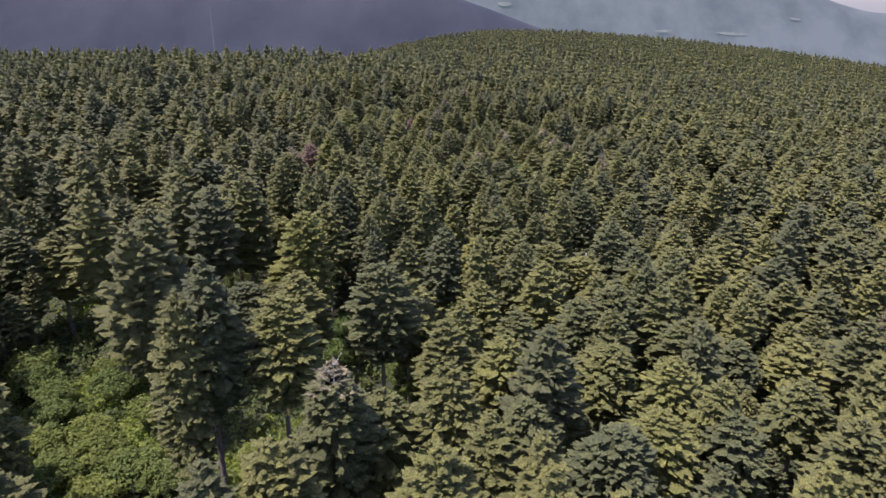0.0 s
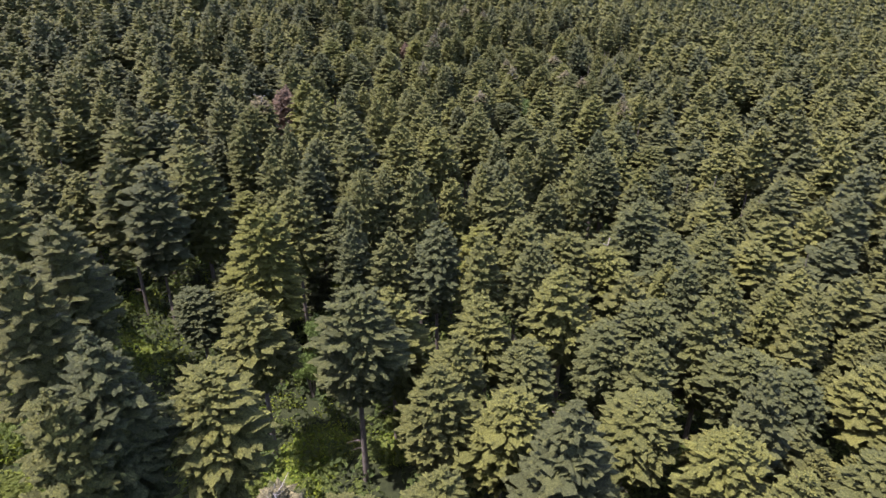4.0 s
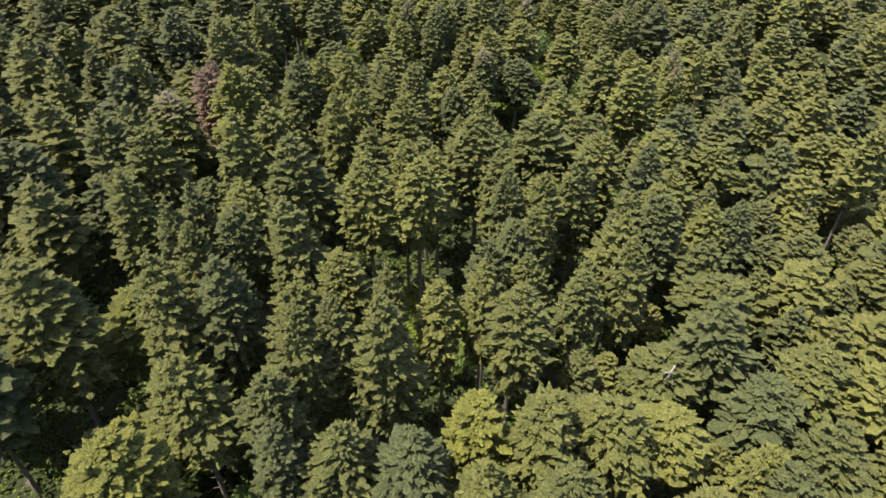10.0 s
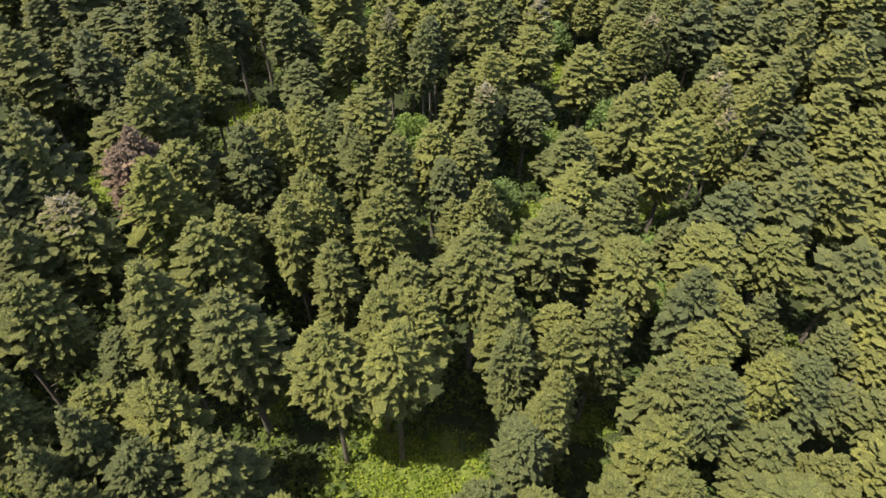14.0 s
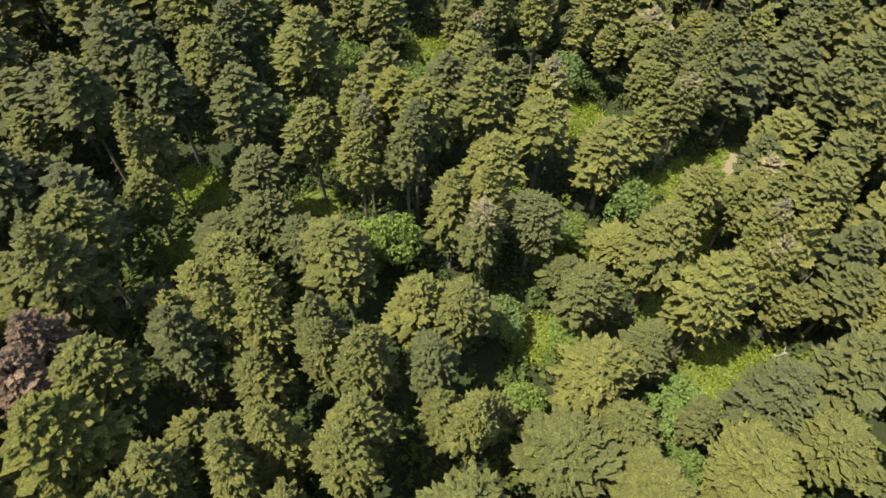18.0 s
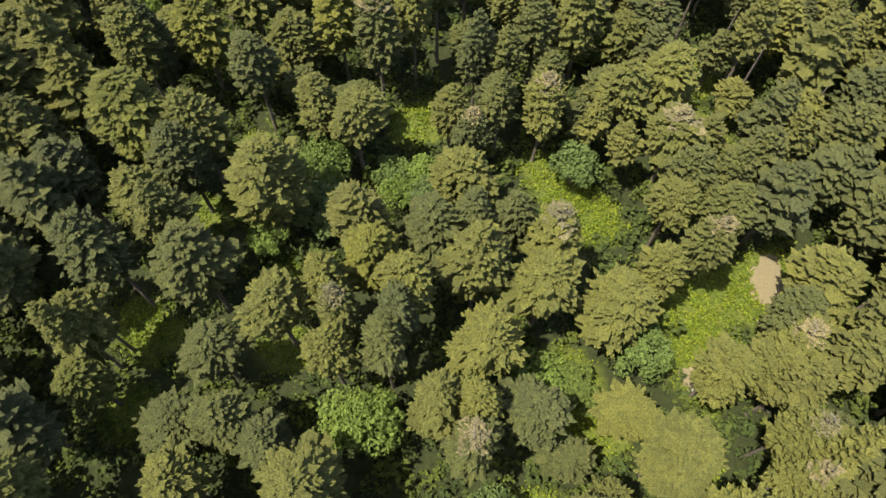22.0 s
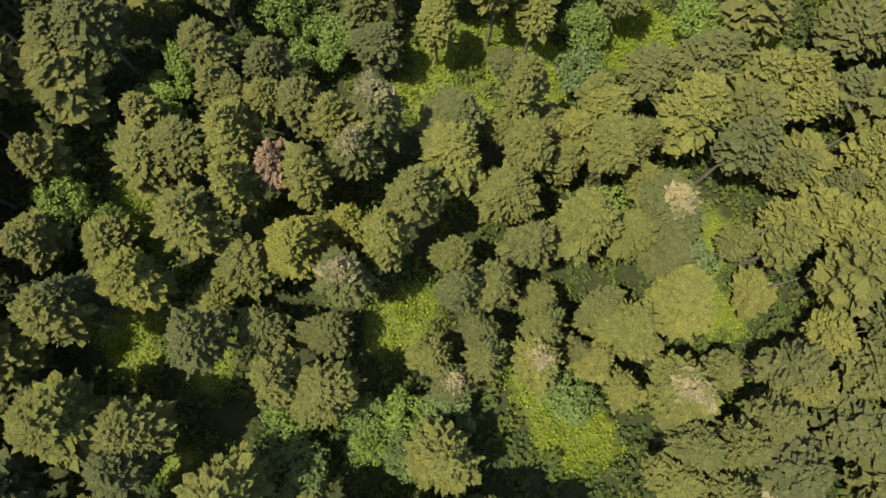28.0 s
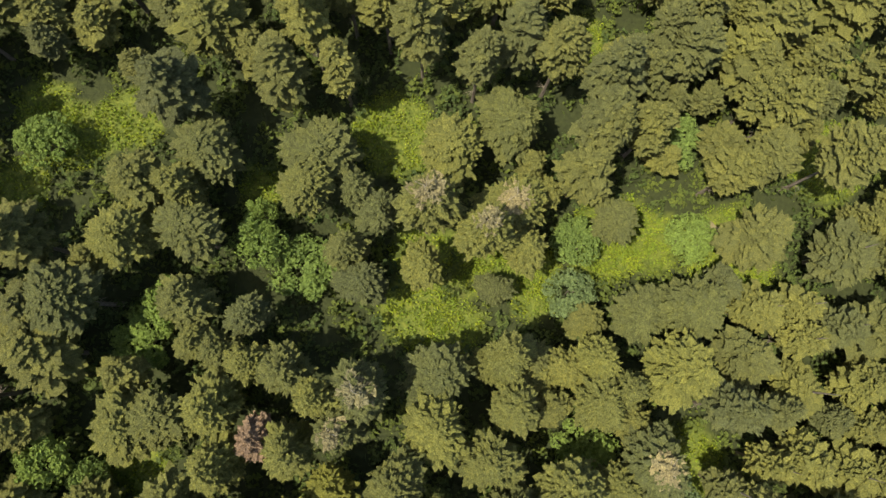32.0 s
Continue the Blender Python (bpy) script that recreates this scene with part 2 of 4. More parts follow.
def fronds(rng, foot, angle, reach, half, slope, cols, rows):
    """Branches clad in needles, one row of the arrays for each: a lobed shelf, arched across, with a ragged tip."""
    n = len(angle)
    c = np.linspace(-1, 1, cols)[None, None, :]
    q = np.linspace(0, 1, rows)[None, :, None] ** 0.8
    span = 0.42 + (0.60 - 0.15 * c * c) * q + rng.uniform(-0.14, 0.08, (n, rows, cols)) * q
    A = angle[:, None, None] + half[:, None, None] * c * (1.0 + 0.15 * np.sin(3 * q)) + rng.normal(0, 0.02, (n, rows, cols))
    R = reach[:, None, None] * span
    Z = slope[:, None, None] * R - (half * reach)[:, None, None] * 0.34 * c * c + 0.14 * reach[:, None, None] * q ** 3 + rng.normal(0, 0.06, (n, rows, cols))
    v = np.stack([R * np.cos(A), R * np.sin(A), Z], -1) + foot[:, None, None]
    idx = np.arange(rows * cols).reshape(rows, cols)
    s = np.stack([idx[:-1, :-1], idx[1:, :-1], idx[1:, 1:], idx[:-1, 1:]], -1).reshape(-1, 4)
    one = np.concatenate([s[:, [0, 1, 2]], s[:, [0, 2, 3]]])
    return v.reshape(-1, 3), (one[None] + (np.arange(n) * rows * cols)[:, None, None]).reshape(-1, 3)


def sprays(rng, foot, angle, reach, slope, width, per, size):
    """Needle-clad twigs, per of them fanning out along each branch: every twig is a narrow pointed ridge, its edges hanging and its tip turned up."""
    n = len(angle)
    q = np.linspace(0.62, 0.98, per)[None, :] + rng.uniform(-0.09, 0.05, (n, per))
    side = (np.linspace(-1, 1, per)[rng.permuted(np.tile(np.arange(per), (n, 1)), axis=1)] + rng.normal(0, 0.25, (n, per))) * width[:, None] * 0.55
    A = angle[:, None] + side
    R = reach[:, None] * q * (1 - 0.16 * (side / width[:, None]) ** 2)
    Z = slope[:, None] * R + 0.13 * reach[:, None] * q ** 3 + rng.normal(0, 0.08, (n, per))
    c = (np.stack([R * np.cos(A), R * np.sin(A), Z], -1) + foot[:, None]).reshape(-1, 3)
    A = (A + side * 1.5 + rng.normal(0, 0.2, (n, per))).ravel()
    m = len(c)
    tilt = rng.normal(0.10, 0.22, m)
    up = np.stack([np.cos(A) * np.sin(tilt), np.sin(A) * np.sin(tilt), np.cos(tilt)], -1)
    out = np.stack([np.cos(A) * np.cos(tilt), np.sin(A) * np.cos(tilt), -np.sin(tilt)], -1)
    across = np.cross(up, out)
    big = size * rng.uniform(0.75, 1.3, m) * (0.60 + 0.40 * np.repeat(np.minimum(reach / 1.6, 1), per))
    far = np.array((1.5, 0.1, -1.0, 0.1)) + rng.uniform(-0.3, 0.3, (m, 4))
    wide = np.array((0.0, 0.78, 0.0, -0.78)) * rng.uniform(0.7, 1.3, (m, 4))
    hang = np.array((0.05, -0.42, -0.10, -0.42)) + rng.uniform(-0.18, 0.18, (m, 4))
    ring = c[:, None] + big[:, None, None] * (far[..., None] * out[:, None] + wide[..., None] * across[:, None] + hang[..., None] * up[:, None])
    v = np.concatenate([(c + up * big[:, None] * 0.30)[:, None], ring], 1).reshape(-1, 3)
    k = np.arange(4)
    fan = np.stack([np.zeros(4, int), 1 + k, 1 + (k + 1) % 4], -1)
    return v, (fan[None] + (np.arange(m) * 5)[:, None, None]).reshape(-1, 3)


def fir_crown(seed, h=18.0, r=3.1, foot=0.42, levels=21, per=21, along=4, rows=2, size=0.27, droop=1.0, bare_top=0.0, only_top=1.0, thin=0.0, body=8):
    """Tiers of branches round the trunk, each a shelf with sprays on it, over a dense inner body."""
    rng = np.random.default_rng(seed)
    depth = h * (1 - foot)
    lean = rng.normal(0, 0.3, 2)
    lump = rng.uniform(0, 6.28, 4)
    sharp = rng.uniform(0.85, 1.2)
    branches = []
    for i in range(levels):
        u = ((i + 0.15) / levels) ** 1.2
        if u < bare_top or u > only_top:
            continue
        rad = crown_radius(u ** sharp, r) * rng.uniform(0.93, 1.05) * (0.86 if i % 2 else 1.05)
        n = max(3, int(per * (0.22 + 0.8 * rad / r)))
        turn = rng.uniform(0, 6.28)
        for k in range(n):
            if rng.random() < thin + 0.45 * max(0, u - 0.5):
                continue
            a = turn + 2 * math.pi * k / n + rng.normal(0, 0.12)
            rr = rad * (1 + 0.14 * math.sin(2 * a + lump[0] + 2 * u) + 0.11 * math.sin(3 * a + lump[1] - 4 * u)) * rng.uniform(0.80, 1.14)
            z = h - depth * u + rng.normal(0, 0.10) + 0.16 * math.sin(3 * a + lump[3] + 2 * i)
            fall = (-0.03 - 0.42 * u) * droop + rng.normal(0, 0.08)
            branches.append((lean[0] * (1 - u), lean[1] * (1 - u), z - fall * rr * 0.9, a, max(rr, 0.22), fall, 3.3 / n))
    q = np.array(branches)
    pieces = [sprays(rng, q[:, :3], q[:, 3], q[:, 4], q[:, 5], q[:, 6], along, size)] if along else []
    pieces.append(fronds(rng, q[:, :3], q[:, 3], q[:, 4], q[:, 6] * 1.1, q[:, 5], 3, rows))
    if only_top < 1 or thin:
        return join(pieces)
    tiers, vs, ts = 10 if body > 6 else 6 if body > 4 else 3, [], []
    top = max(bare_top, 0.03)
    for i in range(2 * tiers):
        u = top + (0.97 - top) * ((i // 2 + 0.55 * (i % 2)) / (tiers - 0.45)) ** 1.15
        for k in range(body):
            a = 2 * math.pi * (k + 0.5 * (i % 2)) / body
            swell = 1 + 0.14 * math.sin(2 * a + lump[0] + 2 * u) + 0.11 * math.sin(3 * a + lump[1] - 4 * u)
            w = crown_radius(u ** sharp, r) * swell * ((0.52 if i % 2 else 0.66) - 0.22 * max(0, u - 0.5)) * rng.uniform(0.80, 1.10)
            vs.append((w * math.cos(a) + lean[0] * (1 - u), w * math.sin(a) + lean[1] * (1 - u), h - depth * u - 0.25 + rng.normal(0, 0.12)))
    for i in range(2 * tiers - 1):
        for k in range(body):
            a, b = i * body + k, i * body + (k + 1) % body
            ts += [(a, a + body, b), (b, a + body, b + body)]
    pieces.append((np.array(vs), np.array(ts)))
    return join(pieces)


def fir_trunk(seed, h=18.0, sides=7):
    rng = np.random.default_rng(seed)
    bend = rng.normal(0, 0.12, 2)
    zs = [-0.6, 0.3, 2.5, 6, 10, 14, h - 0.7]
    rs = [0.42, 0.30, 0.25, 0.21, 0.16, 0.10, 0.03]
    limbs = [tube([(bend[0] * math.sin(z / 6), bend[1] * math.sin(z / 5), z) for z in zs], rs, sides)]
    for k in range(9):
        z, a, ln = rng.uniform(2.2, 7.0), rng.uniform(0, 6.28), rng.uniform(0.5, 1.5)
        limbs.append(tube([(0, 0, z), (ln * 0.5 * math.cos(a), ln * 0.5 * math.sin(a), z + 0.05), (ln * math.cos(a), ln * math.sin(a), z - 0.12 * ln)], [0.035, 0.025, 0.008], 3))
    return join(limbs)


def placed(v, t, xy, z, turn, sxy, sz):
    """Copies of one mesh at many places, as one pair of arrays."""
    n = len(xy)
    c, s = np.cos(turn)[:, None], np.sin(turn)[:, None]
    x = (v[None, :, 0] * c - v[None, :, 1] * s) * sxy[:, None] + xy[:, :1]
    y = (v[None, :, 0] * s + v[None, :, 1] * c) * sxy[:, None] + xy[:, 1:]
    zz = v[None, :, 2] * sz[:, None] + z[:, None]
    vv = np.stack([x, y, zz], -1).reshape(-1, 3)
    tt = (t[None] + (np.arange(n) * len(v))[:, None, None]).reshape(-1, 3)
    return vv, tt


# ---- far hills beyond the valley ----
def hills(x0, x1, y0, low, crest, mat, label):
    """A range of hills whose crest line is a function of x."""
    hx, hd = np.arange(x0, x1 + 1, 80.0), np.arange(0, 901, 75.0)
    HX, HD = np.meshgrid(hx, hd)
    HZ = low + (crest(HX) - low) * smooth(0, 860, HD) + 9 * np.sin(HX / 110 + HD / 80) * smooth(0, 300, HD) * (HD < 800)
    hv = np.stack([HX, y0 + HD, HZ], -1).reshape(-1, 3)
    idx = np.arange(HX.size).reshape(HX.shape)
    q = np.stack([idx[:-1, :-1], idx[:-1, 1:], idx[1:, 1:], idx[1:, :-1]], -1).reshape(-1, 4)
    return tagged(new("backdrop", mesh_from("backdrop", hv, np.concatenate([q[:, [0, 1, 2]], q[:, [0, 2, 3]]]), mat, smooth_faces=True)), label, "hills", kind="structure")


def FAR_CREST(x):
    return 240 + 40 * np.sin(x / 600 + 1) + 20 * np.sin(x / 190) - 240 * smooth(2000, 2800, x)


hills(-3600, 900, 2300, -420, lambda x: 150 + 40 * np.sin(x / 420) - 320 * smooth(-300, 800, x), dark_hill_mat, "wooded hills beyond the valley, painted dark blue with cloud shade and haze")
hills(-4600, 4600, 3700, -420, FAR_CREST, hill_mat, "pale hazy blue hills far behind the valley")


def far_field(x, d, wide, deep):
    """A pale field on the slope of the far hills, d metres behind their foot."""
    k = np.arange(12) * 2 * math.pi / 12
    pts = [(x, d)] + [(x + wide * math.cos(a) * (1 + 0.2 * math.sin(3 * a)), d + deep * math.sin(a)) for a in k]
    v = np.array([(px, 3700 + pd, -420 + (float(FAR_CREST(px)) + 420) * float(smooth(0, 860, pd)) + 16) for px, pd in pts])
    t = np.array([(0, i + 1, (i + 1) % 12 + 1) for i in range(12)])
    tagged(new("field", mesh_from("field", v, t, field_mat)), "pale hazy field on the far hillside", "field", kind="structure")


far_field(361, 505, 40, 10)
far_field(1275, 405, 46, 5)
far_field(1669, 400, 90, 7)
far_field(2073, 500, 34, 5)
# the mast takes the far hills' glowing haze colour too
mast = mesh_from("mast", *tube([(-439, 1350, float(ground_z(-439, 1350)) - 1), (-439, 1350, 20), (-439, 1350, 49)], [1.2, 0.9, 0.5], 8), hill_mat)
tagged(new("mast", mast), "pale slender mast standing in the distant woods", "mast")

# ---- the fir stand ----
def crown_mesh(mat, seed, **shape):
    """A crown whose sprays are paler round their rims than in the middle."""
    v, t = fir_crown(seed, **shape)
    rim = np.full(len(v), 0.5)
    fans = int(np.argmax(t[::4, 0] != np.arange(len(t[::4])) * 5)) * 5
    rim[:fans] = np.arange(fans) % 5 != 0
    return mesh_from("crown", v, t, mat, rim, smooth_faces=True)


FEET = (0.34, 0.44, 0.38, 0.48, 0.32, 0.52, 0.40, 0.46, 0.34, 0.50)
CROWNS = [crown_mesh(fir_needles, i, foot=FEET[i]) for i in range(10)]
YELLOW_CROWNS = [crown_mesh(yellow_needles, 30 + i, foot=0.40) for i in range(3)]
BARE_CROWNS = [crown_mesh(fir_needles, 40 + i, foot=0.40, bare_top=0.13) for i in range(4)]
PALE_TOPS = [mesh_from("dead_top", *fir_crown(40 + i, foot=0.40, levels=24, per=15, along=3, rows=2, size=0.24, only_top=0.22, thin=0.2), pale_twigs) for i in range(4)]
RED_CROWNS = [mesh_from("crown", *fir_crown(50 + i, foot=0.48, thin=0.15), dead_needles) for i in range(2)]
TRUNKS = [mesh_from("trunk", *fir_trunk(i), bark, smooth_faces=True) for i in range(4)]
STAND = []


def dead_limbs(seed):
    """Bare grey branches round a dry leader."""
    g = np.random.default_rng(seed)
    limbs = [tube([(0, 0, 14.5), (0.1, 0, 16.5), (0.15, 0.05, 18.4)], [0.09, 0.06, 0.015], 5)]
    for k in range(11):
        z, a, ln = g.uniform(15.8, 18.0), g.uniform(0, 6.28), g.uniform(0.5, 1.5)
        p = np.array((math.cos(a), math.sin(a), 0.25))
        limbs.append(tube([(0, 0, z), tuple(p * ln * 0.5 + (0, 0, z)), tuple(p * ln + (0, 0, z + 0.2))], [0.03, 0.022, 0.008], 3))
    return join(limbs)


DEAD_LIMBS = [mesh_from("dead_leader", *dead_limbs(i), grey_wood) for i in range(3)]


def fir(x, y, top=18.0, r=3.1, kind=""):
    """A fir tree with its foot at (x, y), top metres high, r the crown's radius."""
    k = len(STAND)
    parts = [("trunk", TRUNKS[k % 4])]
    if kind == "pale":
        parts += [("crown", BARE_CROWNS[k % 4]), ("dead_top", PALE_TOPS[k % 4]), ("dead_leader", DEAD_LIMBS[k % 3])]
        label = "green fir tree with a pale dried-out top of bare grey twigs"
    elif kind == "red":
        parts += [("crown", RED_CROWNS[k % 2])]
        label = "dead fir tree with reddish brown needles among green firs"
    elif kind == "yellow":
        parts += [("crown", YELLOW_CROWNS[k % 3])]
        label = "yellowish green fir tree among darker firs"
    else:
        parts += [("crown", CROWNS[(k * 7 + k // 10) % 10])]
        size = "tall" if top > 19.5 else "lower" if top < 16 else "mature"
        width = "broad" if r > 3.3 else "narrow" if r < 2.5 else "rounded"
        label = f"{size} olive-green fir tree with a {width} layered crown"
    tree = tagged(new("fir_tree"), label, "tree", "firs of the forest")
    for name, me in parts:
        p = new(name, me)
        p.parent = tree
    tree.matrix_basis = pose(x, y, float(ground_z(x, y)), 0, 0, (k * 137.5) % 360) @ Matrix.Diagonal((r / 3.1, r / 3.1, top / 18, 1))
    STAND.append((x, y, r))
    return tree


SIDE = []


def side_fir(x, y, top, r):
    """A fir beside the stand, which the woods below take over."""
    SIDE.append((x, y, top / 18, r / 3.1))
    STAND.append((x, y, r))


# ---- broadleaf bushes: 7 m high, 3 m crown radius ----
def bush_crown(seed, h=7.0, r=3.0, lobes=30, leaves=80, size=0.20):
    g = np.random.default_rng(seed)
    n = lobes * leaves
    a, q = g.uniform(0, 6.28, lobes), np.sqrt(g.uniform(0, 1, lobes)) * r * 0.82
    cz = h * (0.42 + 0.36 * (1 - (q / r) ** 2)) + g.normal(0, 0.35, lobes)
    centre = np.stack([q * np.cos(a), q * np.sin(a), cz], -1)
    lr = g.uniform(0.55, 1.05, lobes)
    d = g.normal(0, 1, (lobes, leaves, 3))
    d /= np.linalg.norm(d, axis=-1, keepdims=True)
    p = (centre[:, None] + d * lr[:, None, None] * g.uniform(0.8, 1.1, (lobes, leaves, 1))).reshape(n, 3)
    nrm = (d + g.normal(0, 0.45, d.shape) + (0, 0, 0.5)).reshape(n, 3)
    nrm /= np.linalg.norm(nrm, axis=-1, keepdims=True)
    u = np.cross(nrm, g.normal(0, 1, (n, 3)))
    u /= np.linalg.norm(u, axis=-1, keepdims=True)
    w = np.cross(nrm, u)
    s = size * g.uniform(0.7, 1.3, (n, 1))
    v = np.stack([p - u * s, p + w * s * 0.62 + nrm * 0.05, p + u * s, p - w * s * 0.62 + nrm * 0.05], 1).reshape(-1, 3)
    f = np.arange(n)[:, None] * 4
    return v, np.concatenate([f + (0, 1, 2), f + (0, 2, 3)])


def bush_stems(seed, h=7.0):
    g = np.random.default_rng(seed)
    limbs = []
    for k in range(6):
        a, q = 6.28 * k / 6 + g.normal(0, 0.3), g.uniform(0.6, 1.7)
        limbs.append(tube([(0.1 * math.cos(a), 0.1 * math.sin(a), -0.4), (0.4 * q * math.cos(a), 0.4 * q * math.sin(a), 1.6), (q * math.cos(a), q * math.sin(a), h * 0.72)], [0.11, 0.08, 0.03], 5))
    return join(limbs)


BUSH = {"green": [mesh_from("crown", *bush_crown(i), shrub_leaves) for i in range(4)], "bright": [mesh_from("crown", *bush_crown(10 + i, lobes=32), bright_leaves) for i in range(3)]}
STEMS = [mesh_from("stems", *bush_stems(i), bark) for i in range(2)]


def bush(x, y, top=7.0, r=3.0, kind="green"):
    """A broadleaf bush or small tree."""
    k = len(STAND)
    label = {"green": "rounded blue-green broadleaf bush in a gap of the forest", "bright": "bright green broadleaf bush in the undergrowth"}[kind]
    b = tagged(new("broadleaf_bush"), label, "bush", "bushes in the gaps")
    for name, me in (("stems", STEMS[k % 2]), ("crown", BUSH[kind][k % len(BUSH[kind])])):
        p = new(name, me)
        p.parent = b
    b.matrix_basis = pose(x, y, float(ground_z(x, y)), 0, 0, (k * 137.5) % 360) @ Matrix.Diagonal((r / 3.0, r / 3.0, top / 7.0, 1))
    STAND.append((x, y, r * 0.6))
    return b


fir(-0.4, 40.7, 22.5, 3.9)
fir(14.8, 48.7, 19.5, 3.9)
fir(4.4, 50.0, 19.3, 3.4)
fir(-9.4, 50.4, 23.2, 3.9, "pale")
fir(-23.6, 52.8, 27.5, 2.9)
fir(8.0, 53.1, 19.3, 3.2)
fir(20.1, 53.5, 18.6, 3.9)
fir(0.4, 54.1, 21.8, 3.2)
fir(-6.0, 54.5, 17.7, 3.9)
fir(28.3, 54.8, 17.8, 3.6)
fir(-22.4, 57.2, 29.1, 3.9)
fir(27.3, 58.3, 20.1, 3.1)
fir(-16.1, 59.9, 24.7, 3.9)
fir(24.2, 62.7, 19.7, 3.6)
fir(38.9, 63.5, 18.0, 3.9)
fir(6.4, 68.0, 18.3, 3.8)
fir(18.3, 69.3, 17.5, 3.9)
fir(0.3, 69.5, 19.0, 3.5)
fir(-7.4, 73.9, 23.4, 3.9)
fir(2.0, 74.6, 19.2, 3.4)
fir(20.9, 74.7, 19.5, 3.2)
fir(-17.5, 76.2, 20.7, 3.9)
fir(9.7, 76.5, 18.0, 3.5)
fir(31.7, 76.6, 18.9, 3.9)
fir(38.3, 78.0, 15.0, 3.6)
fir(17.2, 78.2, 19.2, 3.2)
fir(-4.6, 80.7, 19.9, 3.9)
fir(5.2, 81.3, 19.8, 3.4)
fir(29.3, 81.7, 20.2, 3.6)
fir(23.1, 82.8, 20.1, 3.4)
fir(14.0, 84.0, 21.6, 3.5)
fir(-19.1, 87.9, 24.4, 3.5, "yellow")
fir(-28.0, 88.4, 13.1, 3.2)
fir(5.0, 88.8, 23.4, 3.0)
fir(11.2, 89.0, 23.3, 2.9)
fir(33.3, 89.1, 19.6, 3.0)
fir(-24.3, 89.2, 13.1, 2.3)
fir(40.5, 90.3, 17.7, 2.3)
fir(-0.0, 90.9, 23.7, 3.2)
fir(29.6, 92.0, 19.8, 2.7)
fir(-10.3, 92.9, 20.9, 2.6)
fir(-5.6, 93.1, 20.9, 2.9)
fir(29.1, 95.0, 18.5, 2.5)
fir(10.0, 95.1, 22.9, 3.1)
fir(-23.5, 95.5, 16.0, 3.5, "yellow")
fir(-17.2, 96.0, 23.9, 3.1)
fir(5.1, 96.3, 21.0, 3.1, "yellow")
fir(-11.3, 96.4, 22.7, 2.5)
fir(35.5, 96.6, 19.2, 3.1)
fir(16.0, 96.8, 20.7, 3.5)
fir(21.5, 98.5, 18.4, 3.6)
fir(-9.4, 100.6, 24.9, 2.4)
fir(31.1, 100.7, 19.5, 3.7)
fir(-2.3, 101.2, 26.3, 2.8)
fir(-6.3, 103.0, 24.3, 2.2)
fir(-31.6, 103.7, 24.4, 3.9)
fir(-10.3, 105.3, 23.0, 2.5)
fir(-21.8, 105.3, 24.8, 3.0)
fir(38.6, 105.8, 18.0, 3.9)
fir(-2.8, 106.4, 24.8, 1.9)
fir(23.3, 106.5, 16.4, 3.7)
fir(8.8, 106.6, 23.0, 3.1)
fir(-17.1, 106.7, 23.9, 3.2)
fir(1.9, 107.9, 22.3, 2.3)
fir(28.5, 109.0, 21.0, 3.9)
fir(5.9, 109.4, 24.2, 2.2)
fir(-27.3, 109.5, 16.0, 3.4, "yellow")
fir(-7.4, 111.2, 21.9, 2.6)
fir(-21.0, 111.9, 23.1, 2.2)
fir(16.0, 112.6, 20.9, 2.6)
fir(6.6, 113.6, 22.8, 2.1)
fir(-23.1, 113.7, 24.6, 2.2)
fir(10.7, 114.0, 21.6, 2.4)
fir(-12.0, 114.7, 24.6, 3.3)
fir(-17.8, 114.8, 23.4, 2.3)
fir(21.3, 114.8, 23.1, 2.4)
fir(17.5, 115.7, 19.7, 2.2)
fir(-21.5, 116.6, 24.4, 2.2)
fir(32.4, 117.2, 17.6, 3.8)
fir(-29.1, 118.3, 23.7, 2.7)
fir(20.9, 118.9, 22.7, 2.8)
fir(10.0, 118.9, 21.8, 2.5)
fir(-18.0, 119.7, 22.6, 3.0)
fir(-30.6, 120.6, 22.4, 2.2)
fir(31.8, 121.0, 18.3, 2.9)
fir(-25.0, 121.2, 16.9, 2.9)
fir(12.2, 122.1, 20.9, 2.3)
fir(26.5, 124.0, 22.2, 2.7)
fir(13.4, 124.6, 20.1, 2.2)
fir(-6.2, 125.1, 24.1, 3.1)
fir(-0.6, 125.9, 23.7, 3.4)
fir(23.1, 126.3, 21.2, 2.8)
fir(-25.3, 127.4, 17.3, 2.7)
fir(-14.4, 127.6, 23.8, 3.8)
fir(-30.1, 127.8, 23.1, 2.8)
fir(37.3, 127.8, 19.4, 2.7)
fir(33.9, 128.0, 19.0, 2.6)
fir(9.9, 128.1, 22.2, 2.2)
fir(-2.2, 128.7, 23.9, 2.2)
fir(14.2, 128.9, 21.1, 2.2)
fir(-20.7, 128.9, 25.2, 3.3)
fir(28.6, 130.6, 19.0, 3.0)
fir(18.6, 131.2, 22.4, 2.6)
fir(1.4, 131.7, 21.3, 3.0)
fir(9.3, 131.9, 21.4, 2.6)
fir(15.0, 133.7, 17.9, 2.4)
fir(27.8, 135.0, 22.0, 2.7)
fir(0.0, 135.2, 20.6, 3.0)
fir(-18.4, 136.3, 22.2, 3.4)
fir(32.8, 136.4, 17.6, 3.1)
fir(6.6, 137.4, 23.4, 3.7)
fir(-7.5, 137.5, 19.8, 2.7)
fir(-31.2, 138.7, 21.9, 3.6, "pale")
fir(22.6, 140.1, 20.0, 3.7)
fir(-17.4, 140.1, 21.0, 2.7)
fir(-11.7, 140.6, 22.7, 2.2)
fir(-3.3, 141.8, 21.9, 2.5)
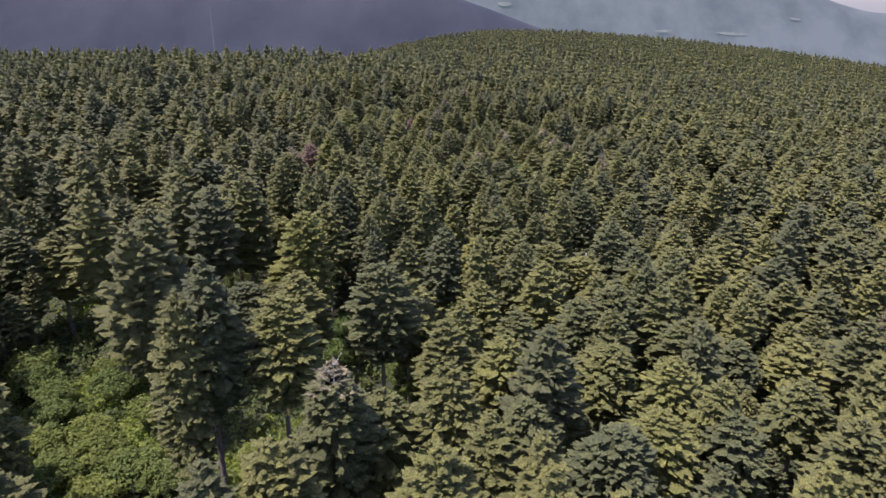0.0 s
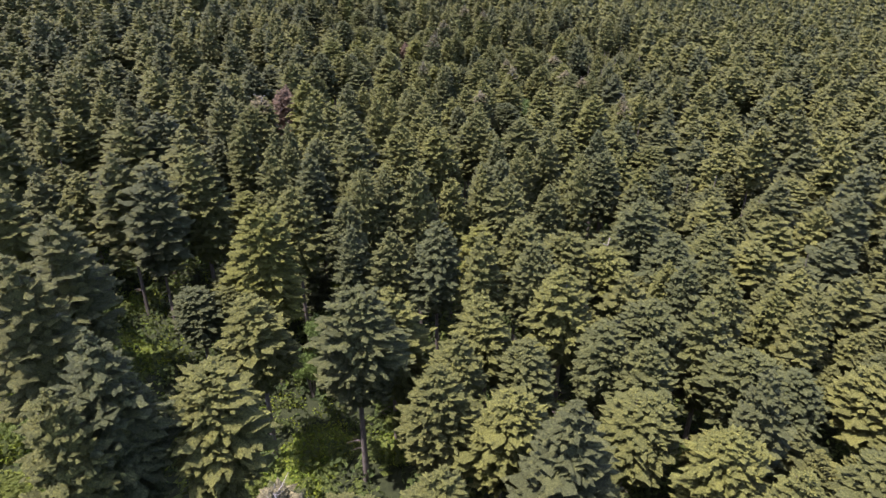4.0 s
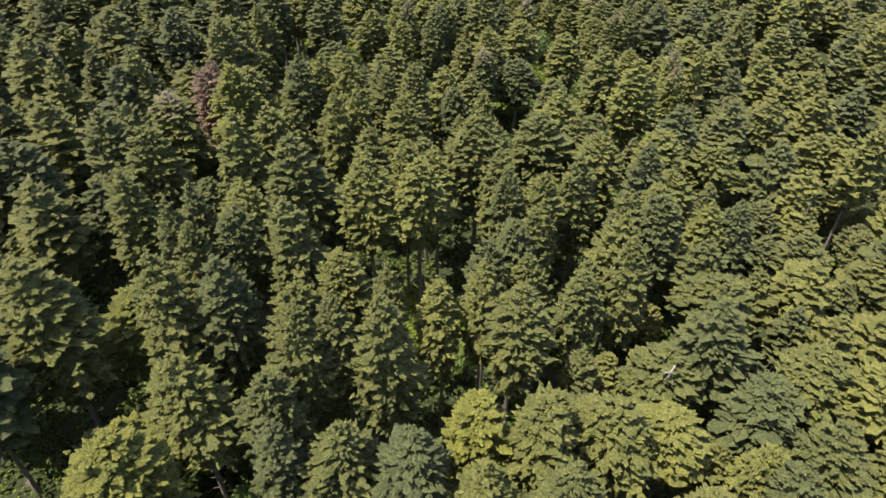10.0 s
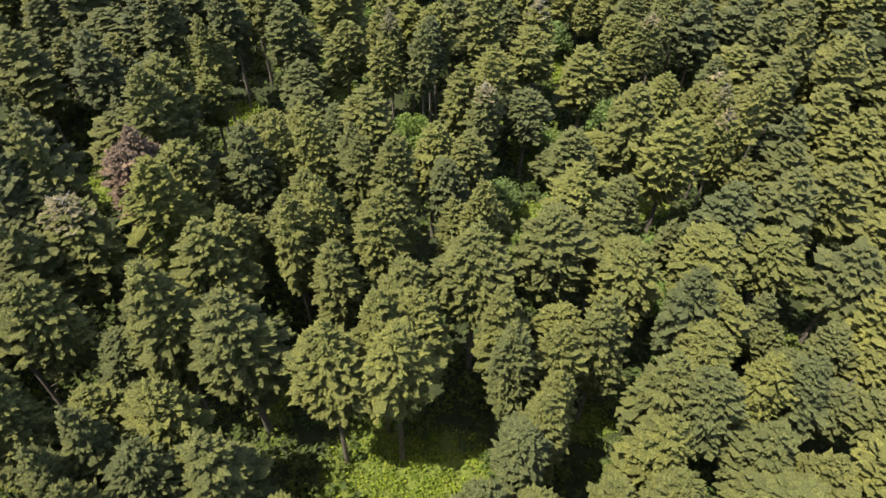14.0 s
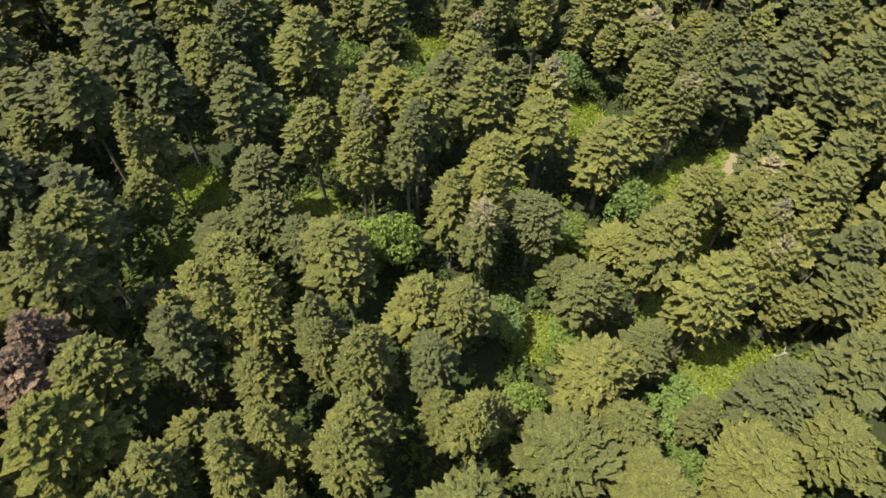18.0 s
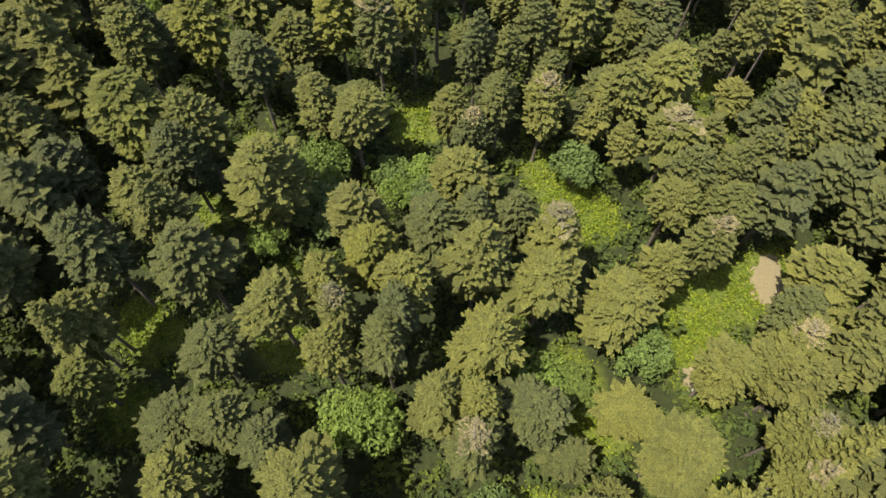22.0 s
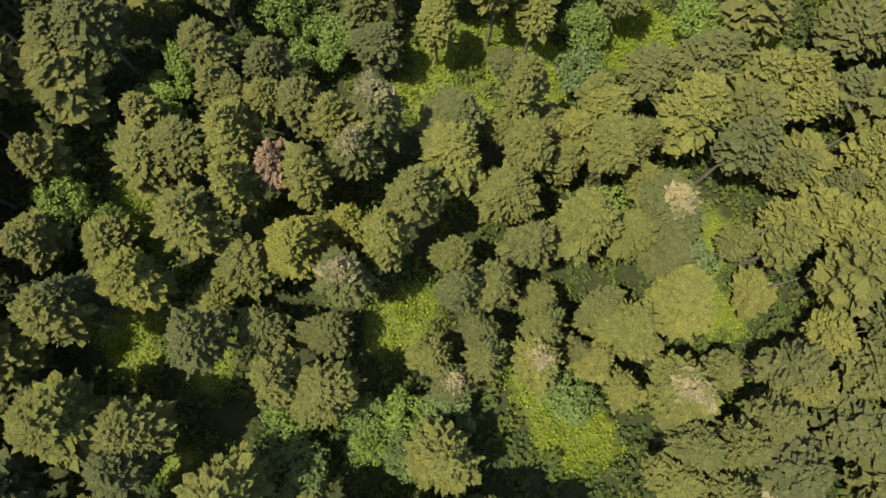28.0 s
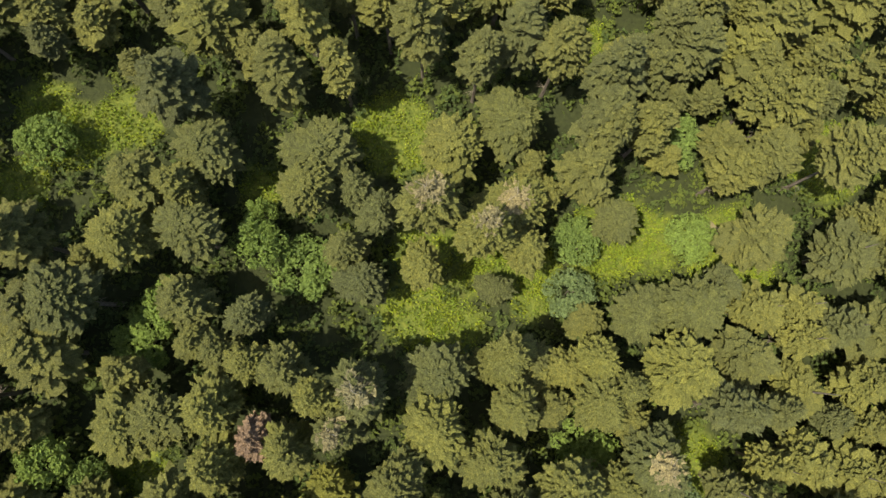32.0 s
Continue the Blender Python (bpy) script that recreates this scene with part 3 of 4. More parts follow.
fir(-24.2, 142.4, 24.4, 3.4, "yellow")
fir(31.9, 142.6, 19.5, 3.9)
fir(-8.9, 143.4, 22.6, 2.3)
fir(15.4, 143.6, 20.6, 3.8)
fir(-12.4, 143.9, 19.5, 2.2)
fir(-2.2, 145.4, 21.2, 2.7)
fir(7.2, 145.4, 22.2, 2.2)
fir(21.2, 145.9, 19.7, 2.9)
fir(41.0, 146.2, 16.2, 3.8)
fir(-29.2, 146.9, 21.4, 2.6, "red")
fir(9.1, 147.7, 17.3, 2.2)
fir(5.1, 147.7, 16.8, 2.2)
fir(-24.4, 148.4, 21.5, 2.9)
fir(-10.8, 149.4, 17.8, 2.6)
fir(36.1, 149.9, 19.8, 3.9)
fir(-1.7, 150.2, 22.7, 2.3)
fir(-29.4, 150.7, 21.1, 2.5, "red")
fir(19.0, 150.7, 20.3, 3.6)
fir(-18.1, 151.2, 21.8, 2.6)
fir(4.0, 151.3, 19.4, 2.5)
fir(-5.7, 151.6, 21.0, 2.2)
fir(-11.5, 153.8, 21.7, 2.2)
fir(-15.2, 154.1, 21.2, 2.2)
fir(-6.9, 154.4, 20.6, 2.3)
fir(-19.4, 154.6, 19.4, 2.2)
fir(25.5, 156.7, 14.0, 3.0)
fir(-12.6, 157.3, 20.3, 2.4)
fir(-29.6, 157.3, 24.2, 3.1)
fir(6.2, 157.4, 18.2, 3.2)
fir(2.1, 157.6, 19.2, 3.0)
fir(-18.8, 158.1, 18.0, 2.5)
fir(32.3, 160.5, 21.5, 3.8)
fir(19.5, 160.6, 17.0, 2.8)
fir(-29.7, 162.0, 23.0, 3.1)
fir(22.1, 162.7, 13.2, 2.2)
fir(-17.6, 163.3, 15.0, 3.0)
fir(-5.5, 163.3, 19.3, 3.8)
fir(40.0, 165.1, 19.2, 2.2, "pale")
fir(28.2, 166.7, 20.3, 3.7)
fir(8.8, 167.0, 18.3, 2.6, "pale")
fir(19.0, 167.3, 9.0, 2.5)
fir(-10.3, 167.4, 13.6, 2.7)
fir(40.3, 169.1, 20.2, 2.2, "pale")
fir(-14.5, 169.1, 14.8, 2.8)
fir(-20.3, 169.5, 8.8, 3.0)
fir(9.4, 170.8, 20.1, 2.2)
fir(14.8, 170.9, 15.1, 3.2)
fir(5.7, 171.1, 18.1, 2.8)
fir(25.7, 172.2, 7.9, 3.2)
fir(-28.7, 172.9, 12.9, 2.3, "yellow")
fir(-4.4, 175.3, 18.3, 2.3)
fir(34.7, 175.5, 16.9, 2.7)
fir(0.6, 175.6, 21.0, 2.3)
fir(-16.6, 176.2, 13.6, 2.9)
fir(-29.2, 176.7, 19.8, 2.2)
fir(10.2, 177.2, 17.6, 3.6)
fir(40.6, 177.0, 15.4, 2.8)
fir(1.5, 178.7, 20.3, 2.2)
fir(-4.0, 178.8, 20.9, 2.2, "pale")
fir(-28.5, 178.9, 16.8, 2.4)
fir(43.6, 179.2, 15.6, 3.1, "pale")
fir(-10.6, 180.1, 18.5, 3.1)
fir(-5.3, 181.9, 20.4, 2.4)
fir(24.9, 181.9, 15.8, 3.9)
fir(2.3, 182.1, 20.8, 2.6)
fir(44.2, 182.4, 16.1, 2.7)
fir(16.7, 183.9, 17.0, 3.7)
fir(-18.8, 184.3, 18.6, 3.6)
fir(-27.3, 184.4, 20.9, 3.0)
fir(9.3, 185.2, 21.1, 3.4)
fir(-1.3, 185.4, 18.7, 2.8, "yellow")
fir(30.4, 187.5, 14.9, 2.4)
fir(-22.4, 188.7, 19.9, 2.7)
fir(17.9, 188.8, 19.0, 3.1, "pale")
fir(4.7, 189.2, 18.3, 3.1)
fir(35.0, 189.7, 18.3, 2.3, "pale")
fir(9.2, 190.6, 18.8, 2.5)
fir(-25.1, 190.8, 18.4, 2.7)
fir(13.3, 191.5, 16.9, 2.7)
fir(38.1, 193.9, 18.0, 2.7)
fir(-13.1, 194.6, 19.6, 3.9)
fir(32.5, 195.3, 14.6, 2.7)
fir(-22.7, 197.1, 17.9, 3.0)
fir(8.0, 197.5, 15.2, 3.6)
fir(34.5, 199.0, 16.9, 2.5)
fir(39.6, 199.3, 18.4, 2.5)
fir(-21.5, 200.6, 19.2, 3.2)
fir(-28.3, 201.0, 20.7, 3.9, "yellow")
fir(-4.4, 204.2, 15.9, 3.3)
fir(34.1, 204.7, 16.5, 3.7, "pale")
fir(9.2, 205.1, 13.1, 2.2, "pale")
fir(-8.5, 205.5, 16.9, 2.6)
fir(18.0, 207.5, 17.3, 2.5, "pale")
fir(12.6, 207.8, 16.9, 2.2)
fir(6.7, 207.8, 13.5, 2.2)
fir(-16.1, 209.2, 18.5, 2.9)
fir(-4.8, 210.2, 10.2, 2.6)
fir(-11.4, 210.7, 11.5, 2.5)
fir(28.3, 210.8, 16.3, 3.3)
fir(18.9, 210.9, 16.8, 2.2)
fir(12.2, 210.9, 13.0, 2.2)
fir(-30.0, 211.2, 19.0, 2.8)
fir(-29.0, 213.1, 18.5, 2.3)
fir(25.9, 213.4, 12.5, 2.6)
fir(-17.5, 213.7, 8.7, 2.5)
fir(34.0, 214.3, 16.5, 3.9)
fir(18.8, 214.6, 9.7, 2.2)
fir(9.8, 214.8, 19.2, 2.2)
fir(-23.7, 215.0, 18.1, 3.0, "yellow")
fir(-2.4, 215.6, 20.5, 2.8, "pale")
fir(13.4, 215.7, 16.4, 2.5)
fir(-13.0, 217.8, 14.2, 3.2)
fir(-7.4, 218.8, 18.9, 3.0, "yellow")
fir(9.1, 219.4, 13.7, 2.2)
fir(-29.1, 219.7, 10.3, 3.1)
fir(1.9, 219.7, 19.9, 2.6)
fir(17.7, 220.4, 17.1, 2.8)
fir(-18.2, 221.2, 18.7, 3.3)
fir(24.0, 222.3, 18.9, 3.5)
fir(-2.9, 222.4, 12.8, 2.5, "yellow")
fir(29.7, 222.4, 13.5, 2.7)
fir(4.8, 224.0, 21.7, 2.9)
fir(34.1, 225.2, 16.5, 3.9, "pale")
fir(-14.5, 225.3, 18.5, 2.7)
fir(14.8, 225.6, 17.7, 3.2)
fir(-7.2, 226.9, 18.7, 2.8)
fir(-10.5, 228.1, 16.0, 2.3, "red")
fir(-24.8, 228.9, 14.0, 3.4)
fir(8.6, 229.4, 19.5, 3.5)
fir(-1.7, 229.4, 20.0, 2.6, "pale")
fir(-21.1, 229.6, 14.8, 3.1)
fir(-15.2, 231.5, 17.9, 3.1)
fir(17.5, 231.7, 17.2, 2.8)
fir(27.1, 231.9, 16.7, 2.9)
fir(-3.9, 232.7, 20.4, 2.2)
fir(0.6, 233.7, 22.9, 2.9, "pale")
fir(30.5, 234.0, 15.7, 2.5)
fir(8.3, 235.2, 15.0, 3.6)
fir(-7.9, 235.3, 17.3, 2.9)
fir(15.1, 236.0, 9.3, 2.2)
fir(36.8, 236.2, 20.8, 3.7)
fir(-12.0, 236.2, 15.3, 2.3)
fir(27.7, 236.9, 16.6, 2.7)
fir(17.1, 237.2, 22.4, 2.5)
fir(-15.4, 237.4, 12.8, 2.2)
fir(-18.3, 238.3, 13.2, 2.2)
fir(-12.6, 241.3, 13.8, 2.2)
fir(-19.5, 242.5, 14.5, 3.0)
fir(33.0, 242.6, 14.8, 3.2)
fir(38.5, 242.8, 17.9, 3.6)
fir(-30.4, 242.8, 18.0, 3.5)
fir(-0.3, 245.4, 11.8, 2.7)
fir(15.8, 245.5, 7.6, 2.1)
fir(6.8, 247.6, 14.3, 2.5)
fir(-2.4, 249.5, 13.4, 2.3)
fir(18.9, 249.7, 15.1, 2.6)
fir(-26.9, 250.2, 15.3, 3.5)
fir(-19.3, 250.5, 14.4, 3.4)
fir(13.7, 250.7, 24.7, 2.9, "pale")
fir(7.3, 253.5, 25.2, 3.1, "pale")
fir(1.4, 253.8, 15.0, 2.4)
fir(30.0, 253.8, 13.6, 2.5)
fir(17.6, 255.4, 15.4, 3.9, "pale")
fir(-20.8, 255.8, 14.9, 2.6)
fir(-6.9, 256.0, 15.5, 3.0)
fir(-25.4, 256.2, 14.6, 3.2)
fir(-1.2, 256.8, 12.8, 2.3)
fir(-18.3, 260.9, 13.3, 3.7)
fir(-5.3, 261.5, 14.2, 3.9)
fir(10.1, 262.0, 15.5, 3.9)
fir(17.1, 265.7, 13.9, 3.9)
fir(-18.2, 275.7, 16.7, 3.9)
fir(-30.2, 281.6, 15.9, 3.9)
fir(-10.3, 281.9, 15.2, 3.9)
fir(15.9, 283.4, 15.8, 3.9)
fir(-12.4, 285.4, 15.5, 3.9)
fir(37.4, 287.4, 14.7, 3.9)
fir(10.4, 294.2, 14.5, 3.9)
fir(-8.6, 304.4, 12.9, 3.9)

# firs farther to the sides
side_fir(-33.3, 67.5, 28.3, 3.9)
side_fir(46.2, 77.0, 16.5, 3.9)
side_fir(-36.1, 78.9, 26.7, 3.9)
side_fir(55.0, 81.1, 15.6, 3.9)
side_fir(41.9, 85.6, 17.9, 2.7)
side_fir(-40.7, 86.7, 22.5, 3.9)
side_fir(44.5, 88.7, 18.5, 2.4)
side_fir(-49.9, 91.3, 24.4, 3.9)
side_fir(45.0, 93.7, 18.7, 3.3)
side_fir(58.9, 95.1, 16.3, 3.9)
side_fir(53.4, 96.1, 17.0, 3.8)
side_fir(-35.2, 97.3, 24.3, 3.9)
side_fir(-40.6, 101.2, 23.6, 3.9)
side_fir(51.1, 103.7, 14.3, 3.9)
side_fir(43.7, 104.7, 17.0, 3.7)
side_fir(-58.2, 106.0, 26.2, 3.9)
side_fir(57.3, 108.6, 16.1, 3.9)
side_fir(-39.8, 110.1, 19.8, 3.9)
side_fir(50.0, 112.1, 17.6, 3.9)
side_fir(-38.1, 117.8, 22.3, 3.7)
side_fir(43.3, 119.9, 17.4, 3.9)
side_fir(-48.7, 122.0, 21.7, 3.9)
side_fir(-34.8, 122.8, 19.4, 2.7)
side_fir(52.7, 123.4, 15.1, 3.5)
side_fir(56.0, 124.8, 18.8, 3.8)
side_fir(-44.0, 125.4, 21.5, 3.9)
side_fir(45.9, 125.5, 16.9, 3.1)
side_fir(-52.5, 128.0, 18.9, 3.9)
side_fir(-34.7, 128.3, 24.3, 2.9)
side_fir(42.3, 128.3, 14.3, 2.8)
side_fir(49.1, 133.4, 14.1, 3.5)
side_fir(63.1, 133.9, 16.2, 3.9)
side_fir(-35.0, 134.6, 22.2, 3.4)
side_fir(-45.0, 135.3, 22.1, 3.9)
side_fir(49.1, 136.3, 18.7, 3.2)
side_fir(47.7, 142.2, 19.6, 3.7)
side_fir(-53.9, 149.2, 23.6, 3.9)
side_fir(72.7, 149.9, 18.7, 3.9)
side_fir(57.3, 150.4, 17.1, 3.7)
side_fir(61.8, 150.5, 17.1, 3.9)
side_fir(44.7, 152.5, 19.9, 3.9)
side_fir(52.3, 156.0, 19.5, 3.9)
side_fir(-36.4, 159.1, 16.3, 3.8)
side_fir(61.9, 161.3, 19.1, 3.9)
side_fir(43.1, 163.1, 13.3, 2.2)
side_fir(70.3, 165.2, 19.2, 3.9)
side_fir(60.4, 167.7, 19.0, 3.9)
side_fir(43.8, 167.7, 21.8, 2.2)
side_fir(-32.1, 168.0, 19.8, 3.2)
side_fir(-41.3, 169.6, 21.2, 3.0)
side_fir(-51.4, 171.8, 20.2, 3.9)
side_fir(84.4, 172.1, 18.1, 3.9)
side_fir(-38.1, 173.0, 16.0, 2.8)
side_fir(-42.1, 173.3, 16.5, 3.0)
side_fir(41.9, 174.0, 18.1, 2.8)
side_fir(58.5, 174.7, 18.4, 3.9)
side_fir(-56.1, 177.3, 16.4, 3.9)
side_fir(49.9, 177.4, 17.6, 3.4)
side_fir(53.7, 181.5, 19.6, 3.4)
side_fir(71.5, 184.2, 18.0, 3.9)
side_fir(-46.2, 184.7, 15.5, 3.9)
side_fir(-40.8, 185.7, 17.4, 3.7)
side_fir(49.1, 186.5, 16.3, 3.9)
side_fir(-80.2, 188.0, 15.7, 3.9)
side_fir(-35.1, 190.6, 21.4, 3.5)
side_fir(-34.2, 194.1, 17.2, 3.4)
side_fir(45.6, 196.6, 18.7, 3.4)
side_fir(74.5, 199.6, 17.7, 3.9)
side_fir(53.4, 200.9, 17.1, 3.8)
side_fir(43.9, 201.9, 18.1, 2.6)
side_fir(64.2, 202.3, 18.7, 3.9)
side_fir(48.0, 205.2, 17.5, 2.6)
side_fir(56.1, 207.0, 17.2, 3.2)
side_fir(46.1, 207.4, 19.6, 2.8)
side_fir(53.1, 211.2, 13.7, 2.8)
side_fir(100.4, 213.4, 17.3, 3.9)
side_fir(46.1, 216.7, 8.6, 2.7)
side_fir(54.9, 217.8, 20.4, 3.7)
side_fir(46.3, 220.8, 20.5, 2.2)
side_fir(43.6, 222.3, 12.2, 2.2)
side_fir(58.3, 224.1, 13.3, 3.1)
side_fir(48.7, 225.0, 14.5, 2.3)
side_fir(52.2, 225.7, 15.7, 2.8)
side_fir(53.8, 233.5, 10.5, 3.4)
side_fir(-34.0, 236.8, 16.2, 3.9)
side_fir(45.1, 237.2, 16.7, 3.6)
side_fir(52.9, 239.8, 14.0, 2.4)
side_fir(63.4, 240.9, 13.7, 3.7)
side_fir(-34.6, 241.0, 15.8, 3.4)
side_fir(86.6, 241.3, 14.4, 3.9)
side_fir(57.8, 241.4, 15.1, 2.9)
side_fir(47.8, 243.4, 14.9, 2.9)
side_fir(52.9, 243.8, 14.0, 2.5)
side_fir(59.5, 250.7, 14.0, 3.9)
side_fir(47.7, 251.7, 17.1, 3.9)
side_fir(62.7, 284.0, 16.5, 3.9)
side_fir(49.6, 290.0, 14.7, 3.9)
side_fir(53.9, 291.9, 15.3, 3.9)
side_fir(62.0, 305.2, 14.7, 3.9)

bush(-0.7, 170.3, 11.5, 3.4, "green")
bush(-8.8, 201.8, 9.5, 3.4, "green")
bush(28.0, 179.1, 10.3, 3.4, "green")
bush(8.6, 201.8, 7.4, 3.4, "green")
bush(-3.7, 170.9, 8.0, 3.4, "green")
bush(23.0, 203.9, 8.7, 3.4, "green")
bush(-21.9, 242.7, 11.1, 3.4, "green")
bush(25.6, 245.0, 8.4, 3.4, "green")
bush(26.8, 252.2, 7.2, 3.4, "green")
bush(-12.9, 250.1, 10.3, 3.4, "green")
bush(-35.5, 224.7, 9.3, 3.4, "green")
bush(38.1, 220.5, 8.8, 3.4, "green")
bush(41.3, 252.6, 9.5, 3.4, "green")
bush(-15.2, 86.7, 7.0, 2.0, "green")
bush(-15.0, 95.5, 7.0, 2.5, "green")
bush(2.4, 115.0, 7.0, 2.7, "green")
bush(29.4, 146.1, 7.0, 2.8, "green")
bush(13.4, 152.0, 7.0, 2.5, "green")
bush(29.8, 152.9, 7.0, 3.7, "green")
bush(19.3, 160.8, 7.0, 2.7, "green")
bush(11.4, 161.9, 7.0, 3.0, "green")
bush(16.6, 176.4, 6.5, 3.5, "green")
bush(-14.3, 191.9, 7.0, 2.7, "green")
bush(-8.0, 195.7, 7.8, 4.0, "green")
bush(4.6, 197.7, 9.0, 3.0, "green")
bush(0.1, 198.2, 7.0, 2.4, "green")
bush(-0.6, 201.4, 7.0, 2.7, "green")
bush(3.7, 201.4, 7.0, 3.3, "green")
bush(-30.5, 222.4, 7.0, 2.6, "green")
bush(27.6, 226.5, 6.1, 4.2, "green")
bush(-26.1, 238.5, 5.9, 4.1, "green")
bush(-7.5, 247.6, 7.0, 4.2, "green")
bush(-13.4, 254.2, 7.0, 2.2, "green")
bush(-39.2, 261.9, 7.0, 3.7, "green")
bush(40.1, 266.3, 7.0, 4.2, "green")
bush(-48.4, 73.0, 5.5, 3.2, "bright")
bush(-42.9, 76.9, 5.5, 3.2, "bright")
bush(-36.6, 71.6, 5.0, 2.8, "bright")
bush(-40.9, 67.2, 5.0, 3.4, "bright")
bush(-41.8, 60.9, 5.0, 3.2, "bright")
bush(-34.5, 61.2, 5.0, 3.4, "bright")
bush(-30.5, 65.5, 4.5, 2.4, "bright")
bush(-21.5, 64.7, 4.0, 2.4, "bright")
bush(-55.0, 79.7, 6.0, 3.4, "bright")
bush(-18.4, 69.5, 3.6, 2.0, "bright")
bush(-46.0, 64.0, 5.0, 3.2, "bright")
bush(-36.0, 56.5, 5.0, 3.2, "bright")
bush(19.7, 175.8, 4.5, 4.0, "bright")
bush(-47.1, 69.0, 5.5, 3.4, "bright")
bush(-43.0, 80.0, 6.5, 3.2, "bright")
bush(-52.0, 75.3, 6.0, 3.4, "bright")
bush(-30.2, 60.1, 4.5, 2.8, "bright")
bush(-26.0, 61.2, 4.0, 2.4, "bright")
bush(-19.4, 60.5, 4.0, 2.4, "bright")
bush(-43.5, 57.5, 5.0, 3.4, "bright")
bush(-6.3, 84.5, 5.0, 2.6, "bright")
bush(-3.8, 79.4, 5.0, 2.4, "bright")
bush(-38.5, 63.5, 5.5, 3.2, "bright")

# sunlit gaps with green undergrowth: x, y, radius
GAPS = [(-21.0, 63.5, 4.0), (-43.1, 64.0, 5.9), (-26.0, 64.1, 3.4), (-38.4, 69.8, 4.5), (-20.3, 71.3, 2.9), (-15.4, 73.6, 3.7), (-12.8, 78.5, 3.2), (-46.1, 79.2, 5.0), (-4.3, 79.3, 2.6), (15.1, 86.4, 2.9), (-37.2, 92.0, 3.1), (-42.7, 93.7, 3.2), (-43.3, 103.7, 2.6), (31.3, 116.9, 3.4), (2.9, 123.4, 5.8), (-2.2, 124.4, 5.8), (19.9, 130.7, 2.1), (-14.3, 131.1, 2.0), (44.4, 157.2, 4.6), (38.2, 157.5, 5.2), (16.0, 161.7, 3.1), (-43.6, 163.9, 3.8), (33.1, 167.7, 3.8)]
GAPS += [(24.0, 171.6, 3.4), (-27.4, 171.8, 2.6), (37.9, 175.7, 1.8), (19.7, 175.8, 4.7), (36.9, 178.3, 3.3), (-11.8, 179.6, 2.6), (-26.6, 180.8, 3.1), (40.9, 181.1, 2.3), (35.9, 181.6, 3.7), (-28.4, 182.6, 2.8), (12.8, 183.9, 2.3), (37.2, 185.1, 4.5), (-12.8, 188.3, 2.4), (45.9, 188.4, 2.8), (41.5, 188.9, 3.8), (47.3, 191.5, 3.6), (50.0, 193.2, 2.9), (-22.5, 196.6, 2.5), (26.3, 198.5, 3.3), (23.8, 199.4, 4.3), (21.8, 202.7, 3.6), (18.6, 206.2, 2.6), (-19.1, 206.5, 2.6), (-27.6, 207.9, 2.9)]
GAPS += [(-29.2, 211.8, 3.3), (2.4, 211.9, 3.5), (43.8, 214.4, 3.6), (5.1, 214.7, 2.8), (-27.1, 223.1, 3.5), (42.2, 224.1, 4.0), (-30.1, 226.9, 1.9), (11.3, 240.7, 3.1), (6.3, 242.9, 4.5), (21.4, 244.8, 2.7), (22.2, 248.6, 3.1), (14.5, 249.1, 3.4), (30.8, 251.2, 4.0), (6.9, 251.2, 3.8), (49.3, 251.7, 6.0), (15.9, 251.8, 4.1), (38.0, 253.0, 4.1), (32.8, 253.9, 5.2), (-43.9, 257.2, 3.3), (-13.8, 258.6, 2.7), (-37.9, 264.1, 4.1), (63.6, 265.3, 5.6), (2.8, 266.5, 5.4), (-31.2, 266.7, 3.7)]
GAPS += [(-41.7, 268.0, 3.4), (28.1, 281.2, 4.3)]

# spots kept free of filler firs on the camera's sight lines: x, y, radius
SIGHT_LINES = [(6.6, 242.2, 4.8), (13.7, 247.6, 4.8), (20.4, 247.2, 4.8), (3.5, 262.7, 4.8), (-31.6, 260.4, 4.8), (-25.9, 262.7, 4.8), (-36.8, 254.4, 4.8), (-10.9, 255.7, 4.8), (-34.9, 263.8, 4.8), (-22.3, 225.1, 4.8), (19.7, 243.8, 4.8), (7.0, 249.4, 4.8), (6.8, 238.9, 4.8), (14.7, 245.4, 4.8), (10.7, 235.7, 4.8), (21.5, 200.1, 4.8), (19.8, 202.9, 4.8), (3.1, 210.8, 4.8), (5.4, 213.2, 4.8), (-24.0, 210.7, 4.8), (-22.6, 207.4, 4.8), (-24.7, 223.6, 4.8), (2.1, 203.4, 4.8), (-15.3, 199.9, 4.8), (23.3, 193.4, 4.8), (19.6, 195.2, 4.8), (16.7, 199.9, 4.8), (32.7, 182.0, 4.8), (36.4, 185.3, 4.8), (31.6, 179.0, 4.8)]
